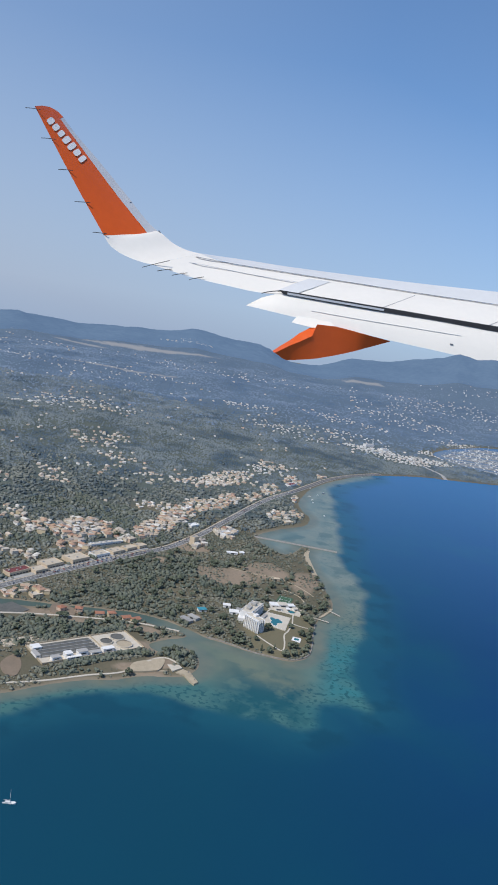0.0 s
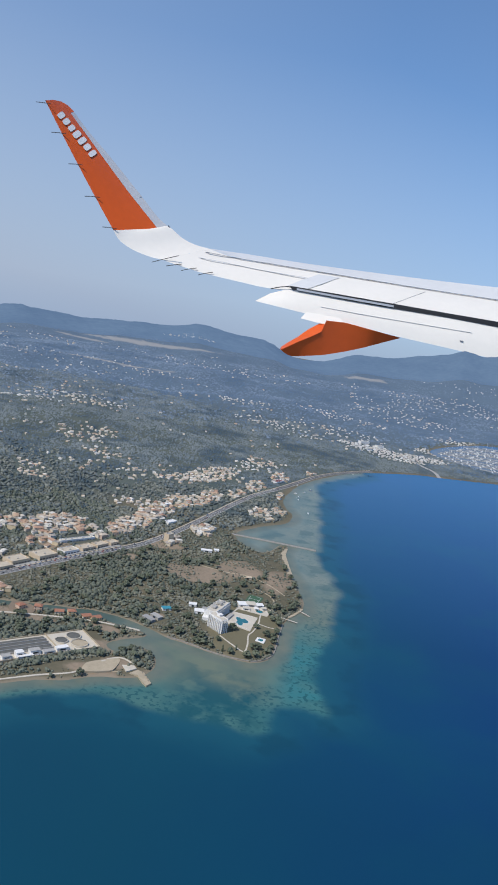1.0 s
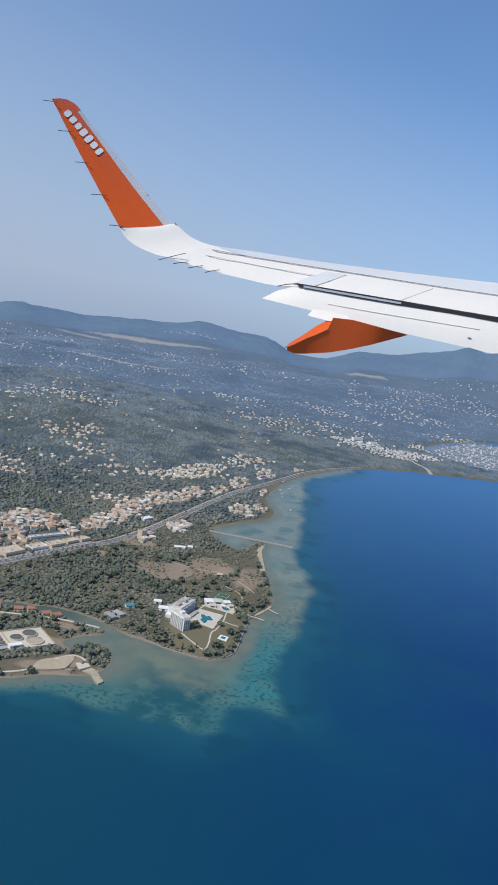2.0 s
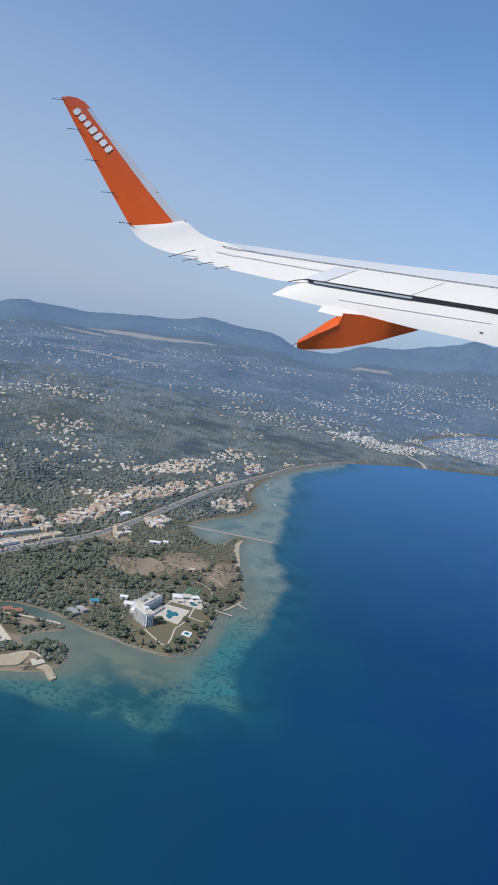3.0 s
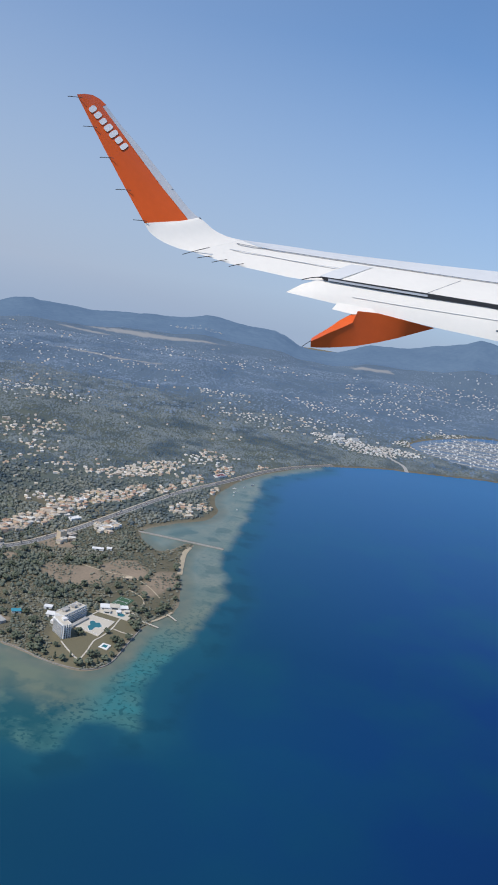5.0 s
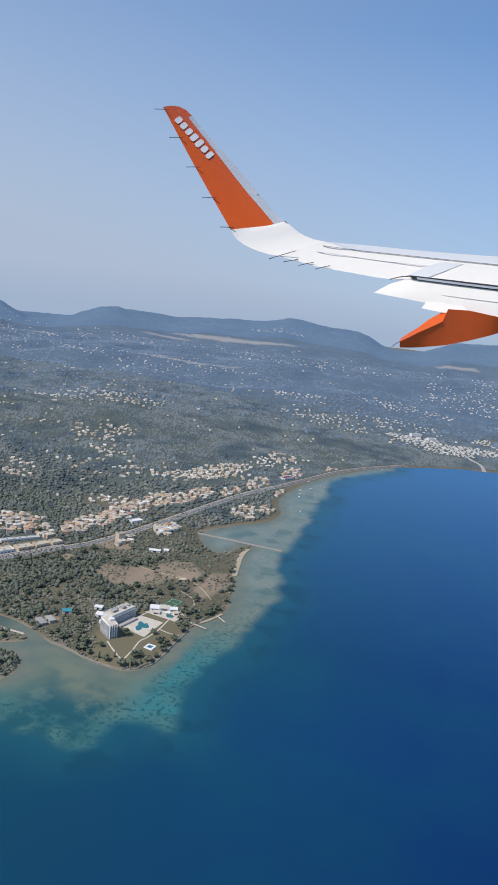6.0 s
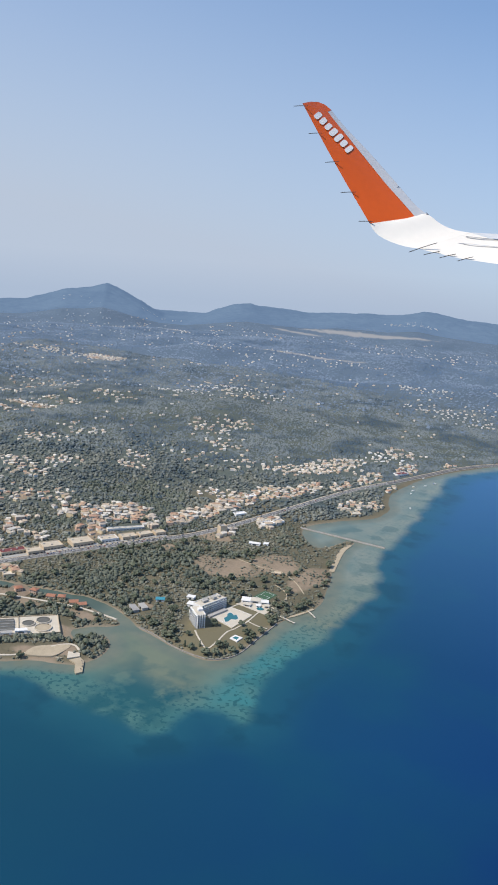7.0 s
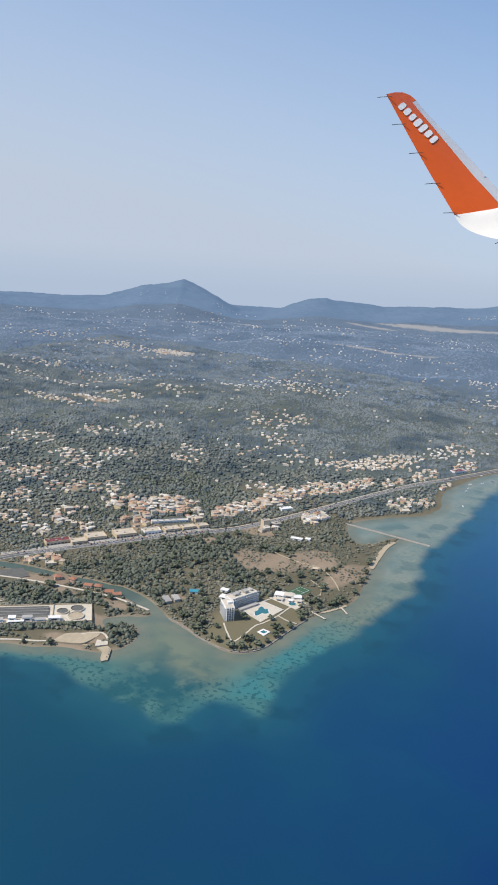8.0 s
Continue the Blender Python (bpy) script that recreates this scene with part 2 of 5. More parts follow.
def mesh_from(name, verts, faces, materials=(), smooth_shade=False, mat_index=None):
    """A mesh from arrays; faces all of one size."""
    me = bpy.data.meshes.new(name)
    verts, faces = np.asarray(verts, np.float32), np.asarray(faces, np.int32)
    k = faces.shape[1]
    me.vertices.add(len(verts))
    me.vertices.foreach_set("co", verts.ravel())
    me.loops.add(faces.size)
    me.loops.foreach_set("vertex_index", faces.ravel())
    me.polygons.add(len(faces))
    me.polygons.foreach_set("loop_start", np.arange(0, faces.size, k, dtype=np.int32))
    me.polygons.foreach_set("use_smooth", np.full(len(faces), smooth_shade))
    if mat_index is not None:
        me.polygons.foreach_set("material_index", np.asarray(mat_index, np.int32))
    for m in materials:
        me.materials.append(m)
    me.update(calc_edges=True)
    return me


def bm_mesh(name, bm, material, smooth_shade=False):
    me = bpy.data.meshes.new(name)
    bmesh.ops.recalc_face_normals(bm, faces=bm.faces)
    for f in bm.faces:
        f.smooth = smooth_shade
    bm.to_mesh(me)
    bm.free()
    me.materials.append(material)
    return me


def part(name, data, parent, at=None, label=""):
    """A mesh object under a thing or a part."""
    ob = new(name, data)
    ob.parent = parent
    if at is not None:
        ob.matrix_basis = at
    if label:
        ob["label"] = label
    return ob


def thing(name, m, label, category, group="", kind="", data=None):
    ob = new(name, data)
    ob.matrix_basis = m
    return tagged(ob, label, category, group, kind)


def box(bm, cx, cy, cz, sx, sy, sz, bevel=0.0):
    """A box by its centre and sizes."""
    made = bmesh.ops.create_cube(bm, size=1, matrix=Matrix.Translation((cx, cy, cz)) @ Matrix.Diagonal((sx, sy, sz, 1)))
    if bevel:
        edges = list({e for v in made["verts"] for e in v.link_edges})
        bmesh.ops.bevel(bm, geom=edges, offset=bevel, segments=1, affect="EDGES")


def box_mesh(name, material, *dims, bevel=0.0):
    bm = bmesh.new()
    box(bm, *dims, bevel=bevel)
    return bm_mesh(name, bm, material)


def prism(name, outline, z0, z1, material):
    """A flat-topped solid over an outline."""
    bm = bmesh.new()
    low = [bm.verts.new((x, y, z0)) for x, y in outline]
    top = [bm.verts.new((x, y, z1)) for x, y in outline]
    bm.faces.new(top)
    bm.faces.new(low[::-1])
    for i in range(len(low)):
        j = (i + 1) % len(low)
        bm.faces.new((low[i], low[j], top[j], top[i]))
    return bm_mesh(name, bm, material)


# ---- the shape of the coast ----
SPIT = [(-420, 60), (-200, 205), (-130, 258), (-106, 277), (-94, 289), (-81, 299.5), (-66, 307), (-57, 314), (-48, 317.5), (-41, 321), (-37, 327),
        (-35.5, 334), (-38.5, 344), (-45, 350), (-50, 349), (-56.5, 341), (-62, 346), (-57, 354), (-50, 359), (-47, 364), (-53, 368), (-62, 369.5),
        (-84, 372), (-105, 369), (-130, 363), (-150, 356), (-200, 335), (-420, 250)]
MAIN = [(-420, 262), (-200, 344), (-155, 362), (-139, 367.6), (-113, 372.5), (-90, 377.6), (-75.6, 380), (-61, 377), (-49, 372), (-38, 366), (-27.5, 363.5),
        (-13, 358.8), (1, 357.4), (9, 360.5), (14.4, 370.6), (15, 392), (15.6, 412), (21, 428), (24.5, 439), (22.4, 456), (16.7, 479), (10.7, 498),
        (4, 531), (6, 548), (0, 549), (-3, 538), (-10, 526), (-19, 531), (-30, 545), (-32, 561), (-16.5, 587.5), (0, 609), (2.2, 636), (-5, 656),
        (-8.8, 684), (-3.4, 730), (8.7, 771), (25, 807), (49, 850), (87.5, 884), (127, 909), (147, 914), (190, 928), (241, 944), (330, 950)]
FAR_LAND = [(600, 930), (2300, 1500), (2300, 2700), (-2900, 2700), (-2900, 300)]
BASIN = [(152, 1082), (176, 1040), (215, 1010), (260, 1004), (420, 1008), (420, 1260), (268, 1250), (205, 1190), (166, 1130)]
SHELF = [(-420, -20), (-160, 190), (-100, 262), (-84, 284), (-64, 297), (-50, 302), (-33, 300), (-14, 299), (2, 298), (10, 296), (18, 302), (20, 318), (30, 324), (41, 326),
         (38, 350), (35.5, 372), (37, 400), (40, 430), (43, 465), (36, 500), (28, 530), (26, 580), (23, 640), (20, 700), (14, 735), (20, 775), (36, 808), (60, 846)]
coast_spit = spline(SPIT, 5, True)
coast_main = np.vstack([spline(MAIN, 5), np.array(FAR_LAND, float)])
coast_basin = spline(BASIN, 4, True)
shelf_line = np.vstack([spline(SHELF, 5), np.array([(60, 1000), (-420, 1000)], float)])


def inland(x, y):
    """Metres from the shore, positive on land."""
    d = np.maximum(signed(coast_spit, x, y), signed(coast_main, x, y))
    d = np.minimum(d, -signed(coast_basin, x, y))
    return d + 0.7 * vnoise(x, y, 9, 3, 2)


# crest of the hills all round the far side: x of the crest, height
CREST = [(-2100, 60), (-1700, 30), (-1441, 23), (-1358, 21), (-1277, 26), (-1192, 58), (-1150, 63), (-1113, 73), (-1085, 60), (-1040, 36), (-990, 1), (-930, 2), (-880, 26), (-828, 46),
         (-789, 52), (-720, 44), (-657, 41), (-580, 46), (-513, 52), (-450, 52), (-376, 67), (-330, 60), (-292, 56), (-240, 52), (-200, 50), (-172, 41),
         (-142, 25), (-100, 16), (-40, 20), (10, 38), (40, 50), (125, 56), (175, 66), (200, 74), (240, 82), (310, 104), (355, 99), (401, 108), (480, 96), (620, 110), (900, 80)]
HUB = (90.0, 30.0)


def height(x, y, d):
    r = np.hypot(x - HUB[0], y - HUB[1])
    cx = HUB[0] + (x - HUB[0]) * 2120 / np.maximum(r, 1)
    crest = np.interp(cx, [c[0] for c in CREST], [c[1] for c in CREST]) + 2.2 * vnoise(cx, cx * 0, 60, 8, 3)
    rise = smooth(50, 430, d)
    land = 0.25 + 0.9 * smooth(0, 14, d) + rise * (15 + 10 * vnoise(x, y, 240, 5, 3)) + smooth(20, 160, d) * 3.5 * (vnoise(x, y, 70, 6, 2) + 0.5)
    land = land + smooth(90, 260, d) * (7.5 * vnoise(x, y, 130, 71, 3) + 1.5) * (1 - 0.6 * smooth(1300, 1800, r))
    land = land * (1 - smooth(1500, 2000, r) * 0.55)
    ridge = crest * np.exp(-(((r - 2120) / np.where(r < 2120, 210, 150)) ** 2)) * (1 + 0.10 * vnoise(x, y, 110, 9, 3))
    ridge += 0.45 * np.maximum(crest - 22, 0) * np.exp(-(((r - 1780) / 140) ** 2)) * (0.6 + 0.8 * vnoise(x, y, 200, 12, 2))
    land = np.where(r > 1500, np.maximum(land * (1 - smooth(1950, 2120, r)), 0) + ridge * smooth(1450, 1800, r), land)
    land = land - 40 * smooth(2350, 2650, r)
    sea = -0.4 + 0.12 * np.maximum(d, -60)
    return np.where(d > 0, land * np.minimum(1, d / 1.5 + 0.15), sea * np.minimum(1, -d / 1.5) - 0.02)


def ground_z(x, y):
    x, y = np.atleast_1d(np.asarray(x, float)), np.atleast_1d(np.asarray(y, float))
    return height(x, y, inland(x, y))


def gz(x, y):
    return float(ground_z(x, y)[0])


def polar_grid(rs, azs):
    r, a = np.meshgrid(rs, np.radians(azs), indexing="ij")
    x, y = HUB[0] + r * np.sin(a), HUB[1] + r * np.cos(a)
    nr, na = len(rs), len(azs)
    i = np.arange(nr - 1)[:, None] * na + np.arange(na - 1)[None, :]
    faces = np.stack([i, i + 1, i + na + 1, i + na], -1).reshape(-1, 4)[:, ::-1]
    return x.ravel(), y.ravel(), faces


# dry fields and clearings: x, y, half length along x, half length along y
FIELDS = [(-42, 458, 20, 15), (-18, 480, 14, 16), (6, 470, 8, 22), (-120, 358, 12, 5), (-60, 318, 12, 5), (-98, 356, 9, 4), (-70, 360, 10, 4),
          (-66, 341, 10, 6), (-52, 328, 7, 5), (-405, 1750, 150, 22), (-540, 1690, 60, 12), (70, 1790, 44, 26), (-340, 1290, 90, 8), (-720, 1480, 30, 14),
          (-210, 475, 5, 8), (-128, 455, 12, 10), (-84, 462, 4, 6), (-48, 388, 5, 3), (-560, 1022, 30, 20), (-70, 500, 14, 8), (-395, 690, 26, 6)]


def openness(x, y):
    """1 in clearings and dry fields, 0 elsewhere, with ragged edges."""
    out = np.zeros(np.shape(x))
    wob = 0.35 * vnoise(np.asarray(x, float), np.asarray(y, float), 11, 21, 3)
    for cx, cy, rx, ry in FIELDS:
        out = np.maximum(out, 1 - smooth(0.8, 1.15, np.hypot((x - cx) / rx, (y - cy) / ry) + wob))
    return out


rs = np.concatenate([np.geomspace(225, 900, 330), np.geomspace(904, 2700, 170)])
azs = np.concatenate([np.arange(-80, -58, 1.0), np.arange(-58, 14, 0.23), np.arange(14, 62, 1.0)])
gx, gy, gf = polar_grid(rs, azs)
gd = inland(gx, gy)
ground_me = mesh_from("ground", np.stack([gx, gy, height(gx, gy, gd) - 16 * smooth(1850, 1900, np.hypot(gx - HUB[0], gy - HUB[1]))], -1), gf, smooth_shade=True)
lawn = smooth(1.15, 0.9, np.hypot((gx + 3) / 18, (gy - 391) / 34)) * (gd > 0)
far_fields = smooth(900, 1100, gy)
for nm, val in (("field", openness(gx, gy) * (1 - far_fields)), ("hazy_field", openness(gx, gy) * far_fields), ("beach", smooth(3.2, 0.2, gd + 2.4 * vnoise(gx, gy, 16, 31, 2)) * (1 - 0.7 * smooth(560, 600, gy))), ("lawn", lawn), ("far_haze_tint", smooth(850, 1250, np.hypot(gx - HUB[0], gy - HUB[1])) * (gd > 20)), ("forest", np.maximum(smooth(60, 130, gd + 20 * vnoise(gx, gy, 60, 33, 2)), smooth(3, 10, gd) * smooth(570, 600, gy))), ("woods_floor", smooth(2, 6, gd) * smooth(-0.55, 0.1, vnoise(gx, gy, 24, 51, 3)) * (1 - openness(gx, gy)) * (1 - lawn) * (gy < 570))):
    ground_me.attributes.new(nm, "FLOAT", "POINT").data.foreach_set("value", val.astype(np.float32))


def attribute_mix(m, base, attr, colour, amount=1.0):
    """Lays a colour over a colour socket where a mesh attribute is set."""
    n, l = m.node_tree.nodes, m.node_tree.links
    at, mx, sc = n.new("ShaderNodeAttribute"), n.new("ShaderNodeMix"), n.new("ShaderNodeMath")
    at.attribute_name, mx.data_type, sc.operation = attr, "RGBA", "MULTIPLY"
    sc.inputs[1].default_value = amount
    l.new(at.outputs["Fac"], sc.inputs[0])
    l.new(sc.outputs[0], mx.inputs[0])
    l.new(base, mx.inputs[6])
    if isinstance(colour, tuple):
        mx.inputs[7].default_value = (*colour, 1)
    else:
        l.new(colour, mx.inputs[7])
    return mx.outputs[2]


M_GROUND = mat("earth_and_scrub", (0.175, 0.148, 0.100), (0.110, 0.104, 0.070), scale=0.05, fine=0.7, bump=0.4, rough=0.95, spec=0.1)
_b = M_GROUND.node_tree.nodes["Principled BSDF"]
_c = _b.inputs["Base Color"].links[0].from_socket
_n = M_GROUND.node_tree.nodes.new("ShaderNodeMix")
_n.data_type = "RGBA"
_n.inputs[6].default_value, _n.inputs[7].default_value = (0.31, 0.240, 0.175, 1), (0.215, 0.172, 0.122, 1)
M_GROUND.node_tree.links.new(M_GROUND.node_tree.nodes["Map Range"].outputs[0], _n.inputs[0])
_w = M_GROUND.node_tree.nodes.new("ShaderNodeMix")
_w.data_type = "RGBA"
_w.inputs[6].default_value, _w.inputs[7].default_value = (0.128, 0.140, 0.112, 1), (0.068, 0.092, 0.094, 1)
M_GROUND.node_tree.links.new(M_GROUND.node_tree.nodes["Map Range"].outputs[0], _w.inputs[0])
# darker ground between the crowns of the low woods
_c = attribute_mix(M_GROUND, _c, "woods_floor", (0.125, 0.114, 0.078), 0.8)
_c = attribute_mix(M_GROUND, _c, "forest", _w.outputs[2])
# blue laid over the ground by distance, standing in for haze
_c = attribute_mix(M_GROUND, _c, "far_haze_tint", (0.110, 0.156, 0.208), 0.95)
_c = attribute_mix(M_GROUND, _c, "field", _n.outputs[2])
# distant fields are greyed in colour to imitate haze
_c = attribute_mix(M_GROUND, _c, "hazy_field", (0.31, 0.305, 0.295), 0.85)
_c = attribute_mix(M_GROUND, _c, "lawn", (0.168, 0.150, 0.094), 0.85)
_c = attribute_mix(M_GROUND, _c, "beach", (0.27, 0.225, 0.165), 0.7)
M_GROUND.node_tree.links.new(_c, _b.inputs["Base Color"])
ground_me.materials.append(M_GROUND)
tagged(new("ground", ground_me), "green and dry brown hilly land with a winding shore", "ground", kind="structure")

# ---- the sea ----
rs = np.concatenate([[0.0, 60, 120], np.geomspace(160, 1100, 330), np.geomspace(1120, 3500, 24)])
azs = np.concatenate([np.linspace(-180, -60, 21)[:-1], np.arange(-60, 14, 0.22), np.linspace(14, 180, 30)])
sx, sy, sf = polar_grid(rs, azs)
far_r = np.hypot(sx - HUB[0], sy - HUB[1])
# beyond the hills on the far right side the sheet stops behind them
az_all = np.degrees(np.arctan2(sx - HUB[0], sy - HUB[1]))
keep = (far_r < 2300) | (np.abs(az_all) > 75)
sf = sf[keep[sf].all(1)]
sd = inland(sx, sy)
shelf = signed(shelf_line, sx, sy) + 4.5 * vnoise(sx, sy, 14, 41, 4) + 3.5 * vnoise(sx, sy, 45, 42, 2)
river = smooth(-57, -72, sx) * smooth(8, 6, -sd) * (sy > 340) * (sy < 390)
water_me = mesh_from("sea", np.stack([sx, sy, sx * 0], -1), sf, smooth_shade=True)
for nm, val in (("shelf", smooth(-5.0, 3.0, shelf)), ("edge", smooth(26, 1, -sd)), ("river", river), ("harbour", smooth(-3, 3, signed(coast_basin, sx, sy))), ("slope", smooth(-30, -1, shelf)), ("sward", smooth(15, 4, np.abs(shelf - 6)))):
    water_me.attributes.new(nm, "FLOAT", "POINT").data.foreach_set("value", val.astype(np.float32))
M_SEA = bpy.data.materials.new("sea_water")
M_SEA.use_nodes = True
n, l = M_SEA.node_tree.nodes, M_SEA.node_tree.links
b = n["Principled BSDF"]
b.inputs["Roughness"].default_value, b.inputs["Specular IOR Level"].default_value = 0.25, 0.09
geo, sep = n.new("ShaderNodeNewGeometry"), n.new("ShaderNodeSeparateXYZ")
l.new(geo.outputs["Position"], sep.inputs[0])


def noise_node(scale, detail=3, vec=None):
    t = n.new("ShaderNodeTexNoise")
    t.inputs["Scale"].default_value, t.inputs["Detail"].default_value = scale, detail
    l.new(vec or geo.outputs["Position"], t.inputs["Vector"])
    return t.outputs["Fac"]


def range_node(sock, a, bb, c=0.0, d=1.0):
    t = n.new("ShaderNodeMapRange")
    for k, v in zip(("From Min", "From Max", "To Min", "To Max"), (a, bb, c, d)):
        t.inputs[k].default_value = v
    l.new(sock, t.inputs["Value"])
    return t.outputs[0]


def mix_node(f, c1, c2):
    t = n.new("ShaderNodeMix")
    t.data_type = "RGBA"
    for i, v in ((0, f), (6, c1), (7, c2)):
        if isinstance(v, tuple):
            t.inputs[i].default_value = (*v, 1)
        elif isinstance(v, float):
            t.inputs[i].default_value = v
        else:
            l.new(v, t.inputs[i])
    return t.outputs[2]


def times(s1, s2):
    t = n.new("ShaderNodeMath")
    t.operation = "MULTIPLY"
    l.new(s1, t.inputs[0])
    if isinstance(s2, float):
        t.inputs[1].default_value = s2
    else:
        l.new(s2, t.inputs[1])
    return t.outputs[0]


def attr_node(name):
    t = n.new("ShaderNodeAttribute")
    t.attribute_name = name
    return t.outputs["Fac"]


# deep water: teal near the river, blue out in the bay
east = range_node(sep.outputs[0], -20, 170)
deep = mix_node(east, (0.0055, 0.063, 0.100), (0.003, 0.037, 0.136))
deep = mix_node(times(range_node(noise_node(0.014, 3), 0.46, 0.66), 0.45), deep, (0.005, 0.070, 0.108))
# brighter blue northwards: the sky's reflection painted into the water
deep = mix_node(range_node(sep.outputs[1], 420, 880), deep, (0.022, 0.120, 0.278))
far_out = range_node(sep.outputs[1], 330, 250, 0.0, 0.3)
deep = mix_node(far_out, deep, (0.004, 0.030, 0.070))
# darker water to the southeast, toned to fit the camera's later views
southeast_dark = times(times(range_node(sep.outputs[0], 90, 190), range_node(sep.outputs[1], 430, 300)), 0.5)
deep = mix_node(southeast_dark, deep, (0.003, 0.024, 0.088))
# pale bed of the shallows: silty by the river mouth, turquoise off the point
silt_north = mix_node(range_node(noise_node(0.05, 4), 0.38, 0.64), (0.190, 0.225, 0.190), (0.128, 0.184, 0.168))
silt = mix_node(range_node(sep.outputs[1], 400, 500), mix_node(range_node(noise_node(0.05, 4), 0.38, 0.64), (0.148, 0.178, 0.130), (0.100, 0.146, 0.120)), silt_north)
turq = mix_node(range_node(noise_node(0.06, 3), 0.4, 0.65), (0.038, 0.170, 0.180), (0.058, 0.160, 0.155))
off_point = times(range_node(sep.outputs[0], 8, 26), range_node(sep.outputs[1], 425, 385))
south = times(range_node(sep.outputs[1], 334, 312), 0.75)
bed = mix_node(south, mix_node(off_point, silt, turq), (0.040, 0.150, 0.150))
meadow = times(range_node(noise_node(0.055, 4), 0.53, 0.59), range_node(attr_node("edge"), 0.75, 0.35))
bed = mix_node(times(meadow, 0.4), bed, (0.024, 0.090, 0.100))
spots = times(times(range_node(noise_node(0.42, 2), 0.54, 0.60), attr_node("sward")), range_node(sep.outputs[1], 470, 380, 0.15, 0.7))
bed = mix_node(spots, bed, (0.012, 0.075, 0.090))
# a darker weedy hollow off the headland
hollow = times(times(range_node(sep.outputs[0], -30, -16), range_node(sep.outputs[0], 18, 8)), range_node(sep.outputs[1], 340, 322))
bed = mix_node(times(times(hollow, range_node(noise_node(0.09, 5), 0.34, 0.54)), 0.9), bed, (0.012, 0.080, 0.100))
shore = mix_node(range_node(noise_node(0.09, 3), 0.35, 0.65), (0.160, 0.175, 0.135), (0.115, 0.150, 0.125))
shallow = mix_node(range_node(attr_node("edge"), 0.75, 0.99), bed, shore)
deep = mix_node(times(attr_node("slope"), 0.7), deep, (0.012, 0.088, 0.122))
weed = times(range_node(noise_node(0.04, 7), 0.48, 0.58), range_node(attr_node("slope"), 0.15, 0.6))
deep = mix_node(times(weed, 0.4), deep, (0.004, 0.040, 0.072))
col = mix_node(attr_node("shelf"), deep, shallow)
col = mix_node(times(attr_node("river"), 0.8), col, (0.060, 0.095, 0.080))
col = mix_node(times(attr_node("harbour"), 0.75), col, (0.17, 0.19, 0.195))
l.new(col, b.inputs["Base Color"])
bp = n.new("ShaderNodeBump")
bp.inputs["Strength"].default_value, bp.inputs["Distance"].default_value = 0.06, 0.3
l.new(noise_node(0.9, 3), bp.inputs["Height"])
l.new(bp.outputs[0], b.inputs["Normal"])
water_me.materials.append(M_SEA)
tagged(new("sea", water_me), "calm blue bay with turquoise shallows and weed patches", "sea", kind="structure")

# ---- the last range of hills, a backdrop of distance ----
rs = np.concatenate([np.linspace(1850, 2120, 36), np.linspace(2135, 2690, 14)])
azs = np.concatenate([np.arange(-80, -58, 1.0), np.arange(-58, 16, 0.14), np.arange(16, 40, 1.0)])
bx, by, bf = polar_grid(rs, azs)
br = np.hypot(bx - HUB[0], by - HUB[1])
bz = height(bx, by, np.full(len(bx), 900.0)) + 2.0 * smooth(1860, 1940, br) * (0.4 + vnoise(bx, by, 16, 91, 3)) - 1.0 + 2 * smooth(1850, 1920, br)
# blue base and faint emission both stand in for haze over the range
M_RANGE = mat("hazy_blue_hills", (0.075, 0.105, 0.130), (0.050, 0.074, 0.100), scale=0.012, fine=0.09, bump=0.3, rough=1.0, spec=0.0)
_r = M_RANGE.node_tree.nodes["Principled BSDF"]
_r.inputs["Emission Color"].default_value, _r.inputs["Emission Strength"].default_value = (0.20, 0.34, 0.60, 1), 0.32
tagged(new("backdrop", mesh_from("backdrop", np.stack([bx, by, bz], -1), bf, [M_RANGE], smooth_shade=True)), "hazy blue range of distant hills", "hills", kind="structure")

# ---- roads, paths and shore works ----
RNG = np.random.default_rng(5)


def ribbon(name, points, width, material, lift=0.12, offset=0.0, parent=None, thick=0.35, label="", category="road", kind="structure", z=None, steps=8):
    """A road or path laid along a line, with a kerb's thickness."""
    p = spline(points, steps)
    t = np.gradient(p, axis=0)
    t /= np.maximum(np.hypot(*t.T)[:, None], 1e-6)
    nrm = np.stack([-t[:, 1], t[:, 0]], -1)
    verts, faces = [], []
    left, right = p + nrm * (offset + width / 2), p + nrm * (offset - width / 2)
    zc = np.maximum(ground_z(left[:, 0], left[:, 1]), ground_z(right[:, 0], right[:, 1])) + lift if z is None else np.full(len(p), z)
    for i in range(len(p)):
        for q, dz in ((left, 0), (right, 0), (right, -thick), (left, -thick)):
            verts.append((*q[i], zc[i] + dz))
        if i:
            a, b2 = 4 * i - 4, 4 * i
            for k in range(4):
                faces.append((a + k, a + (k + 1) % 4, b2 + (k + 1) % 4, b2 + k))
    me = mesh_from(name, verts, np.array(faces), [material])
    if parent is not None:
        return part(name, me, parent, label=label)
    return tagged(new(name, me), label, category, kind=kind)


ROAD = [(-230, 250), (-185, 325), (-158, 366), (-132, 413), (-92, 478), (-73, 525), (-58, 583), (-36.5, 667), (-17, 715), (0, 762), (14, 798), (38, 840), (70, 878)]
ribbon("road", ROAD, 1.6, M_ASPH, offset=1.2, label="grey two-lane coastal road through the town")
ribbon("road", ROAD, 1.6, M_ASPH, offset=-1.2, label="grey second carriageway of the coastal road")
ribbon("pavement", ROAD, 0.5, M_CONC, lift=0.2, label="pale concrete strip between the carriageways", category="pavement")
